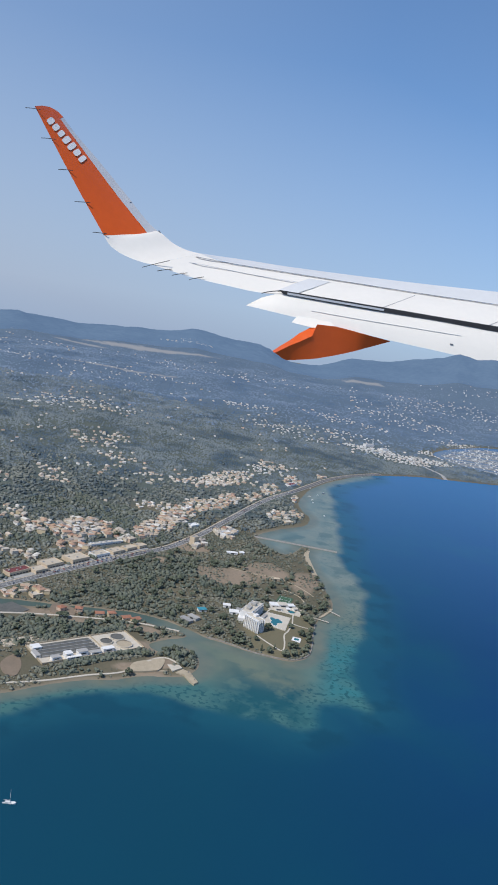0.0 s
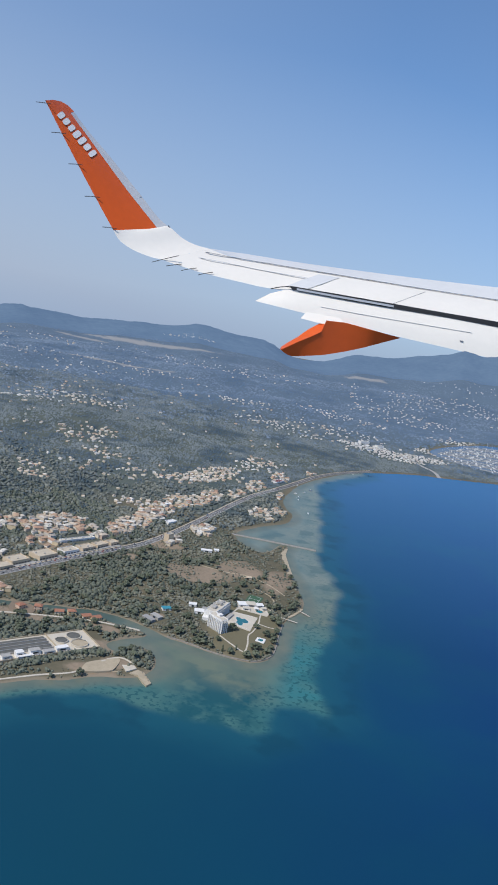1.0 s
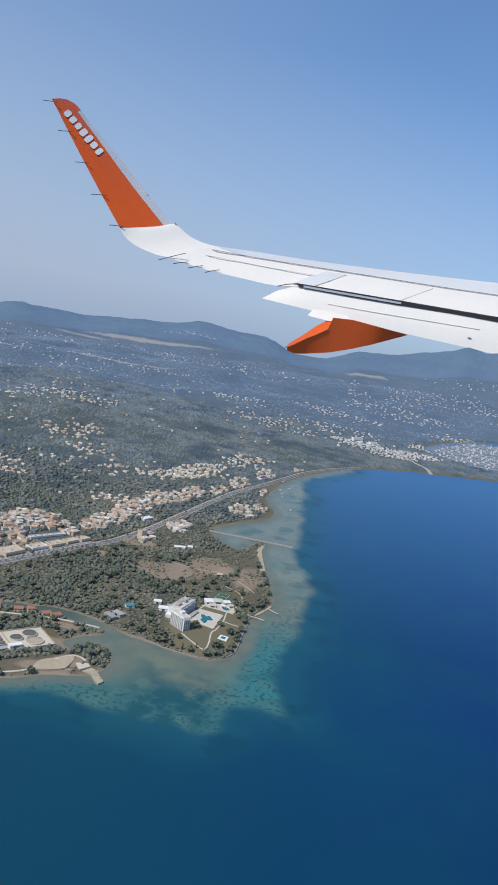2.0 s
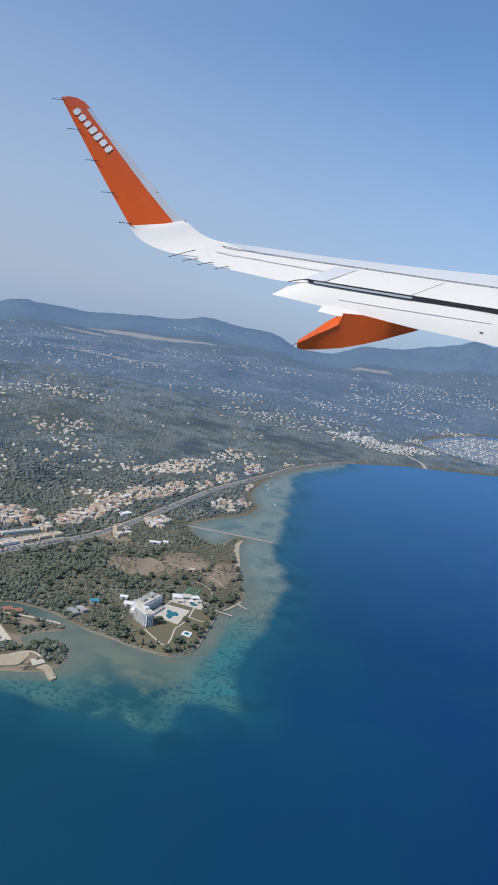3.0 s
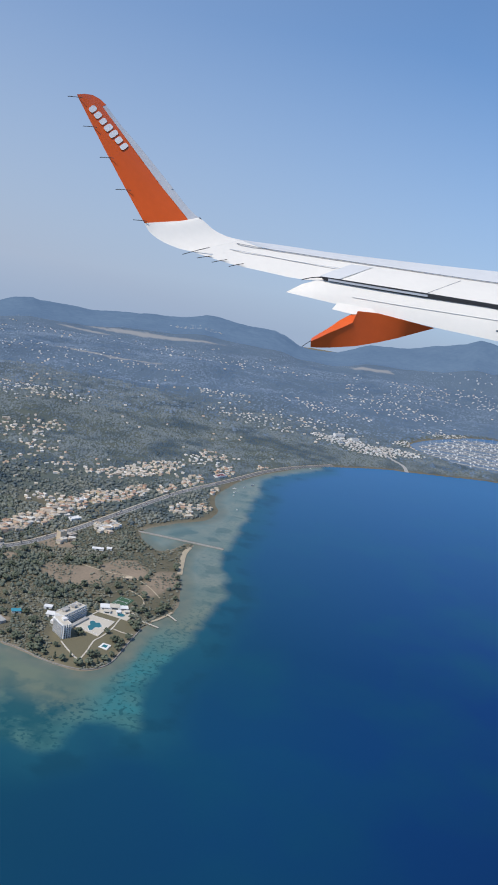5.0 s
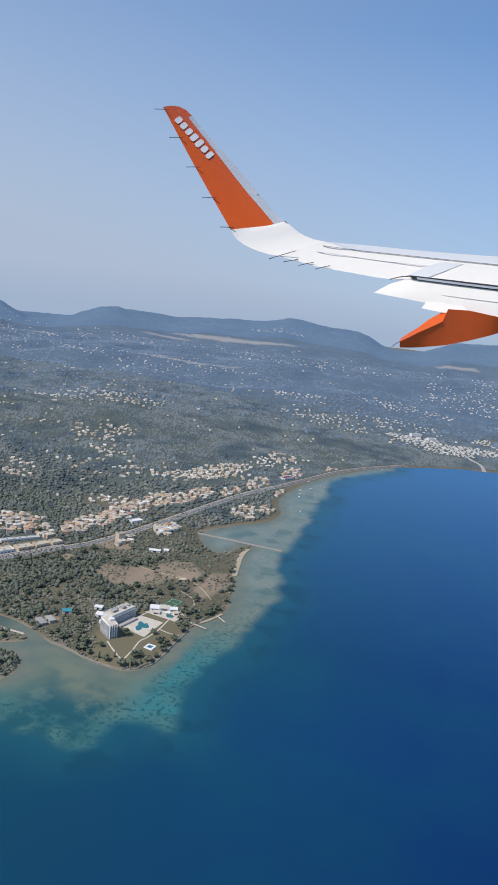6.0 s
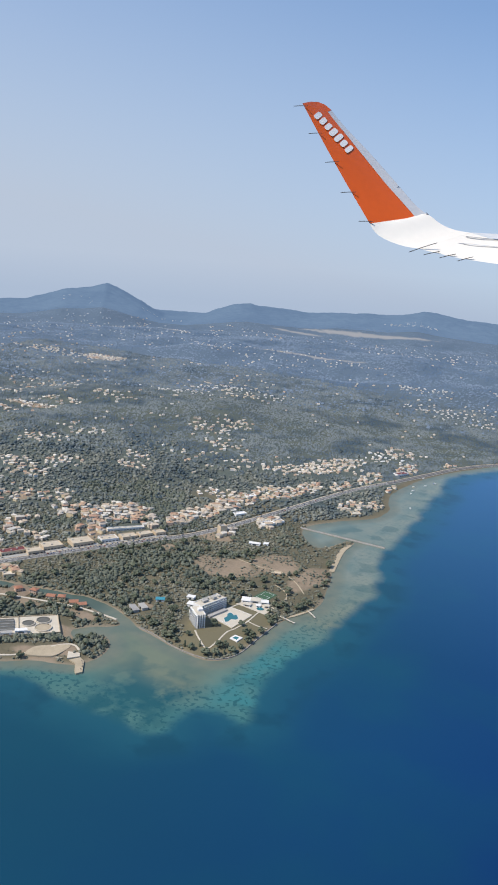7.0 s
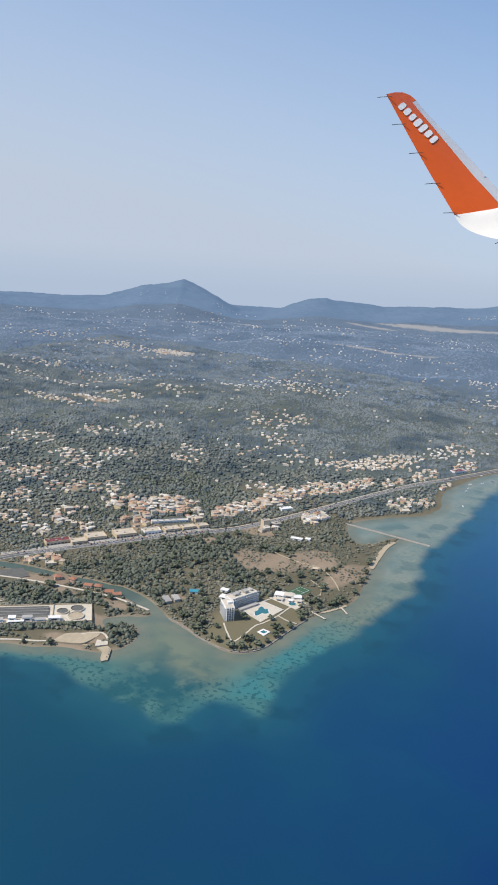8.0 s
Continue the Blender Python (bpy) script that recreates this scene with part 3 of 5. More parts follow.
ribbon("pavement", ROAD, 0.9, M_TANROOF, lift=0.1, offset=2.6, label="dusty tan roadside strip", category="pavement")
ribbon("pavement", ROAD, 0.7, M_CONC, lift=0.1, offset=-2.5, label="pale concrete roadside strip", category="pavement")
ribbon("pavement", ROAD[2:5], 3.2, M_CONC, lift=0.08, offset=4.8, label="pale concrete shop forecourt beside the road", category="forecourt")
for k in (1.2, -1.2):
    ribbon("trim", ROAD, 0.12, M_MARK, lift=0.14, offset=k, label="worn white lane line", category="road marking")
ribbon("pavement", [(49, 846), (87, 879.5), (127, 905), (150, 911), (190, 924), (241, 940), (320, 946)], 3.2, M_DECK, lift=0.3, label="pale shore road and sea wall", category="pavement")
ribbon("road", [(147, 913), (142, 940), (128, 965), (118, 985), (100, 1000)], 4.0, M_CONC, lift=0.3, label="pale road climbing to the harbour village")
ribbon("road", [(-52, 367.2), (-62, 367.2), (-75, 366.3), (-94, 361.6), (-116, 355), (-138, 346.5), (-200, 318)], 1.3, M_DECK, lift=0.15, label="pale concrete lane along the river bank")
ribbon("pavement", [(-110, 283), (-94, 293), (-80, 304), (-68, 311.5), (-63, 318), (-60, 324), (-53, 333.5), (-46, 331)], 1.1, M_DECK, lift=0.12, label="pale winding beach path", category="path")
ribbon("pavement", [(-63, 318), (-56, 319.5), (-48, 322)], 1.0, M_SAND, lift=0.12, label="sandy beach track", category="path")
ribbon("pavement", [(-13.8, 378), (-7, 371), (-0.1, 366), (0.6, 374), (0, 380), (-0.3, 386), (1.2, 391), (2.6, 402), (2.4, 413), (3.2, 420)], 0.75, M_DECK, label="pale paved hotel garden path", category="path")
ribbon("pavement", [(2.6, 402), (8, 401), (13.5, 402)], 0.6, M_DECK, label="pale paved garden path", category="path")
ribbon("pavement", [(-15.5, 396), (-12, 412), (-9, 421)], 0.8, M_DECK, label="pale paved walk beside the pool terrace", category="path")
ribbon("pavement", [(3.2, 420), (8, 432), (4, 445), (-6, 452)], 0.8, M_SAND, label="sandy track behind the tennis court", category="path")
ribbon("pavement", [(-62, 476), (-51, 477), (-38, 473), (-24, 470.5), (-11, 471), (2, 462), (12.5, 450)], 0.7, M_SAND, label="sandy track across the dry field", category="path")
ribbon("pavement", [(16.5, 420), (20, 427), (23.5, 437)], 1.6, M_SAND, lift=0.1, label="small sandy cove", category="beach")
ribbon("pavement", [(12, 492), (8, 511), (4.6, 530), (4.8, 543)], 3.2, M_SAND, lift=0.05, label="pale sandy beach by the lagoon", category="beach")
ribbon("trim", [(-38, 366.4), (-27.5, 364.2), (-13, 359.4), (1, 358.1), (8.7, 361.2), (13.8, 371), (14.4, 392), (15, 410)], 0.55, M_STONE, lift=0.25, thick=0.8, label="low stone sea wall round the headland", category="sea wall")

# the causeway across the lagoon
causeway = thing("causeway", Matrix(), "long straight stone causeway across the lagoon", "causeway")
ribbon("walkway", [(-35, 553.5), (-5, 552.7), (25.5, 551.6)], 0.6, M_CONC, parent=causeway, z=0.7, thick=1.2)
ribbon("parapet", [(-35, 553.5), (-5, 552.7), (25.5, 551.6)], 0.16, M_STONE, parent=causeway, z=1.0, thick=0.6, offset=0.38)
ribbon("footing", [(-35, 553.5), (-5, 552.7), (25.7, 551.6)], 1.1, M_STONE, parent=causeway, z=0.25, thick=1.2, offset=0.0)


def jetty_thing(a, b2, width, label):
    """A timber jetty on posts."""
    a, b2 = Vector((*a, 0)), Vector((*b2, 0))
    d = b2 - a
    j = thing("jetty", Matrix.Translation(a) @ Matrix.Rotation(math.atan2(d.y, d.x), 4, "Z"), label, "jetty")
    ln = d.length
    count = int(ln / 0.6)
    me = box_mesh("plank", M_DECK, 0, 0, 0, ln / count * 0.92, width, 0.12)
    for i in range(count):
        part("plank", me, j, Matrix.Translation(((i + 0.5) * ln / count, 0, 0.62)))
    post = box_mesh("post", M_TIMBER, 0, 0, -0.2, 0.16, 0.16, 1.6)
    for i in range(0, count + 1, 3):
        for s in (-1, 1):
            part("post", post, j, Matrix.Translation((min(i * ln / count, ln - 0.1), s * width * 0.42, 0)))
    return j


jetty_thing((12.5, 418.2), (22.5, 415.2), 0.9, "pale timber bathing jetty on posts")
jetty_thing((22, 433), (28.5, 427.5), 0.8, "dark low jetty off the cove")
jetty_thing((-20, 612), (-14, 600), 0.8, "small timber jetty in the lagoon")

# stone pier at the river mouth
pier = thing("pier", Matrix(), "broad pale stone pier at the river mouth", "pier")
part("quay", prism("quay", [(-44.5, 322), (-42, 326.5), (-38.6, 325), (-33.4, 317.2), (-34.8, 314.4), (-37.2, 316.6), (-40.5, 321.4)], -1, 0.8, M_SAND), pier)
part("ramp", prism("ramp", [(-49.5, 327.5), (-44.5, 329.5), (-42.5, 327), (-46, 322.4)], -0.5, 1.0, M_DECK), pier)
for i, (px, py) in enumerate([(-36.2, 320.5), (-37.6, 322.6), (-35.2, 318.4), (-39.2, 324.2)]):
    part("bollard", box_mesh("bollard", M_STONE, 0, 0, 0, 0.35, 0.35, 0.5, bevel=0.06), pier, Matrix.Translation((px, py, 1.15)))


# bare sandy ground on the river spit
def bare_patch(outline, label, category, material=M_SAND):
    ux, uy = np.array([q[0] for q in outline]), np.array([q[1] for q in outline])
    top = float(ground_z(ux, uy).max())
    tagged(new("pavement", prism("pavement", [tuple(q) for q in spline(outline, 5, True)], top - 1.2, top + 0.1, material)), label, category, kind="structure")


bare_patch([(-64.0, 322.3), (-58.6, 327.8), (-51.9, 332.1), (-51.3, 322.1), (-54.3, 318.5), (-63.0, 314.6)], "sandy open court beside the beach path", "court")
bare_patch([(-115.9, 299.8), (-113.2, 309.2), (-107.5, 301.4), (-105.7, 291.1), (-111.0, 290.9)], "bare sandy lot among the trees", "lot", M_EARTH)
bare_patch([(-114.8, 358.2), (-104.6, 360.4), (-107.5, 369.1), (-118.3, 369.9)], "bare earth lot between the river houses", "lot", M_EARTH)


# ---- woodland ----
def ico(level):
    bm = bmesh.new()
    bmesh.ops.create_icosphere(bm, subdivisions=level, radius=1)
    v = np.array([x.co[:] for x in bm.verts])
    f = np.array([[x.index for x in q.verts] for q in bm.faces])
    bm.free()
    return v, f


DOME = (np.array([(0, 0, 1.0)] + [(math.cos(k * 1.0472), math.sin(k * 1.0472), -0.5 + 0.2 * (k % 2)) for k in range(6)]), np.array([(0, 1 + k, 1 + (k + 1) % 6) for k in range(6)]))


def crowns(name, x, y, size, material, level, label, squat=0.8, ragged=0.3, sink=0.25, soft=False, shore=None):
    """Many ragged tree crowns in one mesh; level 0 is a low dome."""
    v0, f0 = ico(level) if level else DOME
    n_t, n_v = len(x), len(v0)
    z = ground_z(x, y) if shore is None else height(x, y, shore)
    j = 1 + ragged * (RNG.random((n_t, n_v)) * 2 - 1) * 1.4
    turn = RNG.random(n_t) * 6.283
    c, s = np.cos(turn)[:, None], np.sin(turn)[:, None]
    tall = squat * (0.75 + 0.6 * RNG.random(n_t))
    vx = (v0[:, 0] * c - v0[:, 1] * s) * j * size[:, None] * (0.85 + 0.3 * RNG.random((n_t, 1)))
    vy = (v0[:, 0] * s + v0[:, 1] * c) * j * size[:, None]
    vz = v0[:, 2] * j * (size * tall)[:, None]
    verts = np.stack([vx + x[:, None], vy + y[:, None], vz + (z + size * tall * (1 - sink))[:, None]], -1).reshape(-1, 3)
    faces = (f0[None] + (np.arange(n_t) * n_v)[:, None, None]).reshape(-1, 3)
    me = mesh_from(name, verts, faces, [material], smooth_shade=soft)
    return tagged(new(name, me), label, "trees", kind="stuff")


# where things stand, so that no crown grows through them: x, y, radius
CLEAR = [(-18, 385, 7), (-17, 402, 8), (-5, 400, 12), (-3, 421, 8), (-4, 435, 7), (6, 383, 3), (-86, 326, 19), (-75, 341, 13), (-97, 313, 12), (-106, 318, 6), (-42, 324, 6), (-136, 353, 11), (-50, 382, 5), (-46, 396, 4),
         (-150, 401, 9), (-139, 421, 9), (-128, 437, 9), (-117, 452, 9), (-104, 474, 9), (-119, 474, 10), (-57, 323, 8), (-111, 298, 9), (-111, 364, 7)]
road_line = spline(ROAD, 6)
lane_lines = [spline([(-52, 367.2), (-75, 366.3), (-94, 361.6), (-116, 355), (-138, 346.5)], 8), spline([(-94, 293), (-80, 304), (-68, 311.5), (-60, 324), (-53, 333.5)], 8),
              spline([(147, 913), (142, 940), (128, 965), (118, 985)], 6), spline([(49, 846), (87, 879.5), (127, 905), (190, 924), (241, 940)], 6)]


def near_line(line, x, y):
    d = np.full(x.shape, 1e9)
    for a, b2 in zip(line[:-1], line[1:]):
        e = b2 - a
        t = np.clip(((x - a[0]) * e[0] + (y - a[1]) * e[1]) / (e @ e + 1e-9), 0, 1)
        d = np.minimum(d, np.hypot(x - a[0] - t * e[0], y - a[1] - t * e[1]))
    return d


def free_of_works(x, y, roads=4.2):
    ok = near_line(road_line, x, y) > roads
    for ln in lane_lines:
        ok &= near_line(ln, x, y) > 2.2
    for cx, cy, r in CLEAR:
        ok &= np.hypot(x - cx, y - cy) > r
    return ok


# ---- houses ----
# built-up places: x, y, half lengths along x and y, number of houses
TOWN_A = [(-145, 482, 14, 16, 38), (-167, 479, 13, 12, 18), (-138, 498, 14, 14, 24), (-120, 488, 10, 14, 18), (-178, 436, 14, 14, 14), (-177, 407, 12, 9, 9), (-203, 414, 13, 10, 10), (-157, 430, 8, 8, 6),
          (-139, 456, 8, 8, 8), (-194, 491, 14, 12, 14), (-221, 474, 16, 14, 16), (-226, 441, 14, 12, 12), (-257, 480, 20, 16, 24), (-242, 518, 20, 14, 20), (-135, 380, 10, 5, 10), (-143, 371, 6, 3, 4)]
TOWN_B = [(-104, 514, 8, 14, 18), (-100, 537, 9, 14, 20), (-92, 580, 9, 16, 22), (-86, 606, 9, 16, 22), (-96, 557, 9, 14, 16), (-73, 617, 9, 14, 16), (-66, 644, 8, 16, 18), (-48, 664, 7, 14, 14),
          (-38, 706, 9, 18, 16), (-20, 756, 8, 20, 16), (-69, 510, 5, 9, 9), (-54, 543, 7, 12, 13), (-22, 620, 9, 14, 14), (-9, 632, 5, 8, 7), (-12, 690, 4, 14, 6), (8, 795, 6, 16, 8)]
HILL_A = [(-77, 721, 16, 20, 34), (-87, 697, 14, 16, 22), (-43, 815, 16, 20, 16), (-70, 745, 14, 18, 14), (-102, 674, 16, 14, 12), (-131, 667, 18, 10, 7), (-122, 580, 8, 10, 7), (-108, 583, 6, 8, 5),
          (-177, 706, 20, 20, 10), (-216, 751, 26, 24, 20), (-207, 782, 22, 16, 12), (-210, 613, 14, 12, 8), (-197, 587, 12, 12, 8), (-238, 546, 18, 12, 12), (-269, 527, 16, 12, 14), (-426, 658, 34, 9, 26),
          (-395, 690, 30, 9, 22)]
HILL_B = [(-381, 721, 24, 10, 14), (-352, 771, 30, 12, 14), (-487, 810, 50, 22, 24), (-600, 806, 50, 22, 24), (-756, 986, 70, 30, 26), (-552, 1022, 28, 17, 90), (-255, 888, 40, 16, 16), (-326, 544, 24, 14, 18),
          (-294, 593, 24, 16, 16), (-293, 645, 22, 14, 12), (-620, 1000, 60, 20, 40), (-305, 470, 30, 14, 24), (-340, 500, 30, 12, 18), (-290, 430, 24, 14, 16), (-470, 730, 40, 9, 14), (-560, 740, 40, 9, 16)]
FAR_A = [(85, 1000, 40, 24, 60), (64, 1024, 30, 16, 36), (104, 978, 26, 12, 26), (136, 1010, 26, 20, 44), (170, 1080, 40, 24, 40), (230, 1210, 60, 24, 50), (-46, 786, 20, 20, 14), (-111, 1146, 40, 24, 16), (-69, 1043, 40, 24, 16),
         (20, 1226, 60, 40, 26), (36, 1091, 50, 30, 26), (-320, 858, 50, 20, 18), (-295, 917, 50, 20, 18), (-254, 918, 34, 20, 12), (235, 1570, 110, 70, 60), (131, 1343, 80, 60, 46), (-23, 1019, 40, 24, 18)]
FAR_B = [(100, 1464, 90, 60, 40), (-380, 1250, 160, 60, 60), (-600, 1250, 160, 60, 60), (-250, 1560, 180, 60, 60), (-800, 1450, 200, 60, 70), (-1000, 1300, 200, 70, 60), (-355, 1905, 60, 25, 44), (-1085, 1610, 90, 30, 20), (-900, 1700, 60, 24, 26), (330, 1800, 120, 80, 40)]


def sow(clusters, seed, gap, more=1.0):
    """Places for houses in the clusters, kept apart."""
    g = np.random.default_rng(seed)
    out, taken = [], set()
    for cx, cy, rx, ry, count in clusters:
        tries, made, count = 0, 0, int(count * more)
        while made < count and tries < count * 12:
            tries += 1
            a, r = g.random() * 6.283, math.sqrt(g.random()) * (1.25 if g.random() < 0.2 else 1.0)
            x, y = cx + rx * r * math.cos(a), cy + ry * r * math.sin(a)
            key = (round(x / gap), round(y / gap))
            if key in taken:
                continue
            taken.add(key)
            out.append((x, y))
            made += 1
    p = np.array(out)
    ok = (inland(p[:, 0], p[:, 1]) > 2.5) & free_of_works(p[:, 0], p[:, 1], 5.0)
    return p[ok]


def house_kind(w, d, h, roof, storeys, tiles=M_TILE):
    """A house with walls, roof, door and windows, built once and copied."""
    ob = new("house")
    part("wall", box_mesh("wall", M_HOUSE, 0, 0, h / 2 - 0.6, w, d, h + 1.2), ob)
    bm = bmesh.new()
    o = 0.22
    if roof == "flat":
        box(bm, 0, 0, h + 0.08, w + 0.1, d + 0.1, 0.2)
        box(bm, w * 0.2, d * 0.1, h + 0.5, w * 0.3, d * 0.3, 0.7)
    else:
        rise = d * 0.2
        e = w / 2 + o if roof == "gable" else w / 2 - d * 0.45
        pts = [(-w / 2 - o, -d / 2 - o, h), (w / 2 + o, -d / 2 - o, h), (w / 2 + o, d / 2 + o, h), (-w / 2 - o, d / 2 + o, h), (-e, 0, h + rise), (e, 0, h + rise)]
        low = [bm.verts.new((x, y, z - 0.1)) for x, y, z in pts[:4]]
        v = [bm.verts.new(q) for q in pts]
        for f in ((0, 1, 5, 4), (2, 3, 4, 5), (1, 2, 5), (3, 0, 4)):
            bm.faces.new([v[i] for i in f])
        for i in range(4):
            k = (i + 1) % 4
            bm.faces.new((low[i], low[k], v[k], v[i]))
        bm.faces.new(low[::-1])
    part("roof", bm_mesh("roof", bm, tiles), ob)
    pane = box_mesh("window", M_GLASS, 0, 0, 0, 0.42, 0.08, 0.5)
    for s in range(storeys):
        for u in (-0.3, 0.3):
            part("window", pane, ob, Matrix.Translation((u * w, -d / 2, 0.75 + s * 1.15)))
        part("window", pane, ob, pose(w / 2, 0, 0.75 + s * 1.15, 0, 0, 90))
    part("door", box_mesh("door", M_TIMBER, 0, -d / 2, 0.42, 0.4, 0.1, 0.85), ob)
    return tagged(ob, "", "house")


KINDS = [(house_kind(4.6, 3.6, 1.5, "gable", 1), "pale rendered cottage with a clay tile gable roof"), (house_kind(4.2, 3.8, 2.4, "hip", 2), "two-storey rendered house with a hipped tile roof"),
         (house_kind(5.6, 3.8, 2.4, "gable", 2), "long two-storey house with a tiled gable roof"), (house_kind(4.8, 4.2, 2.5, "flat", 2), "cream flat-roofed two-storey house"),
         (house_kind(6.4, 4.2, 3.4, "hip", 3), "tall rendered apartment house with a tiled roof"), (house_kind(3.6, 3.2, 1.4, "hip", 1), "small cottage with a clay tile roof")]
town = np.vstack([sow(TOWN_A, 1, 4.0, 1.35), sow(TOWN_B, 2, 3.9, 1.65)])
near = np.argsort(np.hypot(town[:, 0] + 90, town[:, 1] - 470))
grng = np.random.default_rng(9)
for i in near[:290]:
    x, y = town[i]
    ob, label = KINDS[grng.choice(6, p=[0.2, 0.26, 0.16, 0.18, 0.08, 0.12])]
    one = copy_thing(ob, pose(x, y, gz(x, y), 0, 0, 58 + grng.normal(0, 14) + 90 * grng.integers(0, 2)))
    one.scale = [grng.uniform(0.6, 0.92)] * 3
    tagged(one, label, group="houses of the town")
KINDS += [(house_kind(4.6, 3.6, 1.5, "gable", 1, M_REDTILE), ""), (house_kind(4.0, 3.6, 2.5, "hip", 2, M_REDTILE), "")]
RIVER_HOUSES = [(-104, 367), (-93.5, 367.8), (-87.5, 368.8), (-80, 369), (-75, 369.2), (-112, 364)]
for i, (x, y) in enumerate(RIVER_HOUSES):
    one = copy_thing(KINDS[(7, 6, 7, 6, 6, 7)[i]][0], pose(x, y, gz(x, y), 0, 0, 12 + 9 * i))
    one.scale = [0.95] * 3
    tagged(one, "small red and orange house on the river bank", group="houses on the river bank")
for ob, label in KINDS:
    for o in [*ob.children_recursive, ob]:
        bpy.data.objects.remove(o)


def joined_houses(name, pts, label, lo, hi, seed, walls=M_FARHOUSE, tiles=M_FARTILE):
    """Houses too many or too far to count: walls and roofs in one mesh."""
    g = np.random.default_rng(seed)
    n_h = len(pts)
    w, d, h = lo + (hi - lo) * g.random(n_h), (lo + (hi - lo) * g.random(n_h)) * 0.8, (0.7 + 0.8 * g.random(n_h)) * lo / 2.2
    rise = np.where(g.random(n_h) < 0.75, d * 0.22, 0.05)
    a = g.random(n_h) * 3.1416
    z = ground_z(pts[:, 0], pts[:, 1])
    far_off = np.hypot(pts[:, 0] - HUB[0], pts[:, 1] - HUB[1]) > 1860
    z = np.where(far_off, height(pts[:, 0], pts[:, 1], np.full(n_h, 900.0)) + 1.0, z)
    o = 1.08
    sx8, sy8 = np.array([-1, 1, 1, -1, -1, 1, 1, -1]) / 2, np.array([-1, -1, 1, 1, -1, -1, 1, 1]) / 2
    lx = np.concatenate([w[:, None] * sx8, w[:, None] * o * sx8[4:], w[:, None] * np.array([-0.5, 0.5]) * o], 1)
    ly = np.concatenate([d[:, None] * sy8, d[:, None] * o * sy8[4:], np.zeros((n_h, 2))], 1)
    lz = np.concatenate([np.full((n_h, 4), -1.5), np.repeat(h[:, None], 4, 1), np.repeat(h[:, None], 4, 1) + 0.02, np.repeat((h + rise)[:, None], 2, 1)], 1)
    c, s = np.cos(a)[:, None], np.sin(a)[:, None]
    v = np.stack([lx * c - ly * s + pts[:, :1], lx * s + ly * c + pts[:, 1:], lz + z[:, None]], -1)
    f = np.array([(0, 1, 5), (0, 5, 4), (1, 2, 6), (1, 6, 5), (2, 3, 7), (2, 7, 6), (3, 0, 4), (3, 4, 7), (8, 9, 13), (8, 13, 12), (10, 11, 12), (10, 12, 13), (9, 10, 13), (11, 8, 12)])
    k = np.tile([0] * 8 + [1] * 6, n_h)
    me = mesh_from(name, v.reshape(-1, 3), (f[None] + (np.arange(n_h) * 14)[:, None, None]).reshape(-1, 3), [walls, tiles], mat_index=k)
    return tagged(new(name, me), label, "houses", kind="stuff")


joined_houses("town_houses", town[near[290:]], "crowded cream and terracotta houses of the town", 2.4, 3.7, 3, M_TOWNHOUSE, M_TOWNTILE)
hill = np.vstack([sow(HILL_A, 3, 4.0, 1.8), sow(HILL_B, 4, 4.6, 1.6)])
lone = np.stack([RNG.uniform(-900, 300, 2100), RNG.uniform(560, 1700, 2100)], -1)
lone = lone[(inland(lone[:, 0], lone[:, 1]) > 25) & (vnoise(lone[:, 0], lone[:, 1], 48, 77, 3) > 0.02 + 0.16 * smooth(1000, 1300, lone[:, 1]))]
joined_houses("hillside_houses", np.vstack([hill, lone]), "pale tile-roofed houses scattered over wooded hillsides", 1.9, 3.5, 4)
far = np.vstack([sow(FAR_A, 5, 4.6, 2.1), sow(FAR_B, 6, 7.0, 1.1)])
joined_houses("distant_houses", far, "small pale, haze-toned houses of distant villages", 1.5, 3.0, 5, M_HAZEHOUSE, M_HAZEHOUSE)
all_houses = np.vstack([town, hill, lone, far, np.array(RIVER_HOUSES)])
taken_cells = {(int(x // 3) + i, int(y // 3) - j) for x, y in all_houses for i, j in ((0, 0), (0, 1))}
taken_cells |= {(int(x // 3) + i, int(y // 3) - j) for x, y in np.vstack([hill, lone, far]) for i, j in ((0, 2), (1, 0), (-1, 0), (1, 1), (-1, 1), (0, 3))}


def clear_of_houses(x, y):
    return np.array([(int(a // 3), int(b2 // 3)) not in taken_cells for a, b2 in zip(x, y)])


# ---- the trees ----
def scatter(count, x0, x1, y0, y1, seed):
    g = np.random.default_rng(seed)
    return g.uniform(x0, x1, count), g.uniform(y0, y1, count)


def sift(x, y, *masks):
    ok = np.ones(len(x), bool)
    for m in masks:
        ok &= m
    return x[ok], y[ok]


# low woods between the river, the headland and the road, and on the river spit
x, y = scatter(66000, -190, 30, 262, 560, 11)
d = inland(x, y)
thin = 0.42 + 0.55 * vnoise(x, y, 24, 51, 3)
x, y = sift(x, y, d > 0.9, openness(x, y) < 0.25, RNG.random(len(x)) < np.clip(thin + 0.35, 0.1, 0.95) * (1 - 0.72 * smooth(-50, -12, x + 6 * vnoise(x, y, 20, 55, 2)) * smooth(418, 436, y)), np.hypot((x + 3) / 17, (y - 391) / 33) > 1, near_line(road_line, x, y) < 400)
ok = free_of_works(x, y) & clear_of_houses(x, y)
x, y = x[ok], y[ok]
u, v = RNG.uniform(-6, 50, 900), np.where(RNG.random(900) < 0.65, RNG.uniform(-6.5, -1.4, 900), RNG.uniform(19.5, 23.5, 900))
ca, sa = math.cos(radians(43.5)), math.sin(radians(43.5))
x, y = np.concatenate([x, -99 + ca * u - sa * v]), np.concatenate([y, 305 + sa * u + ca * v])
ok = inland(x, y) > 1.2
x, y = x[ok], y[ok]
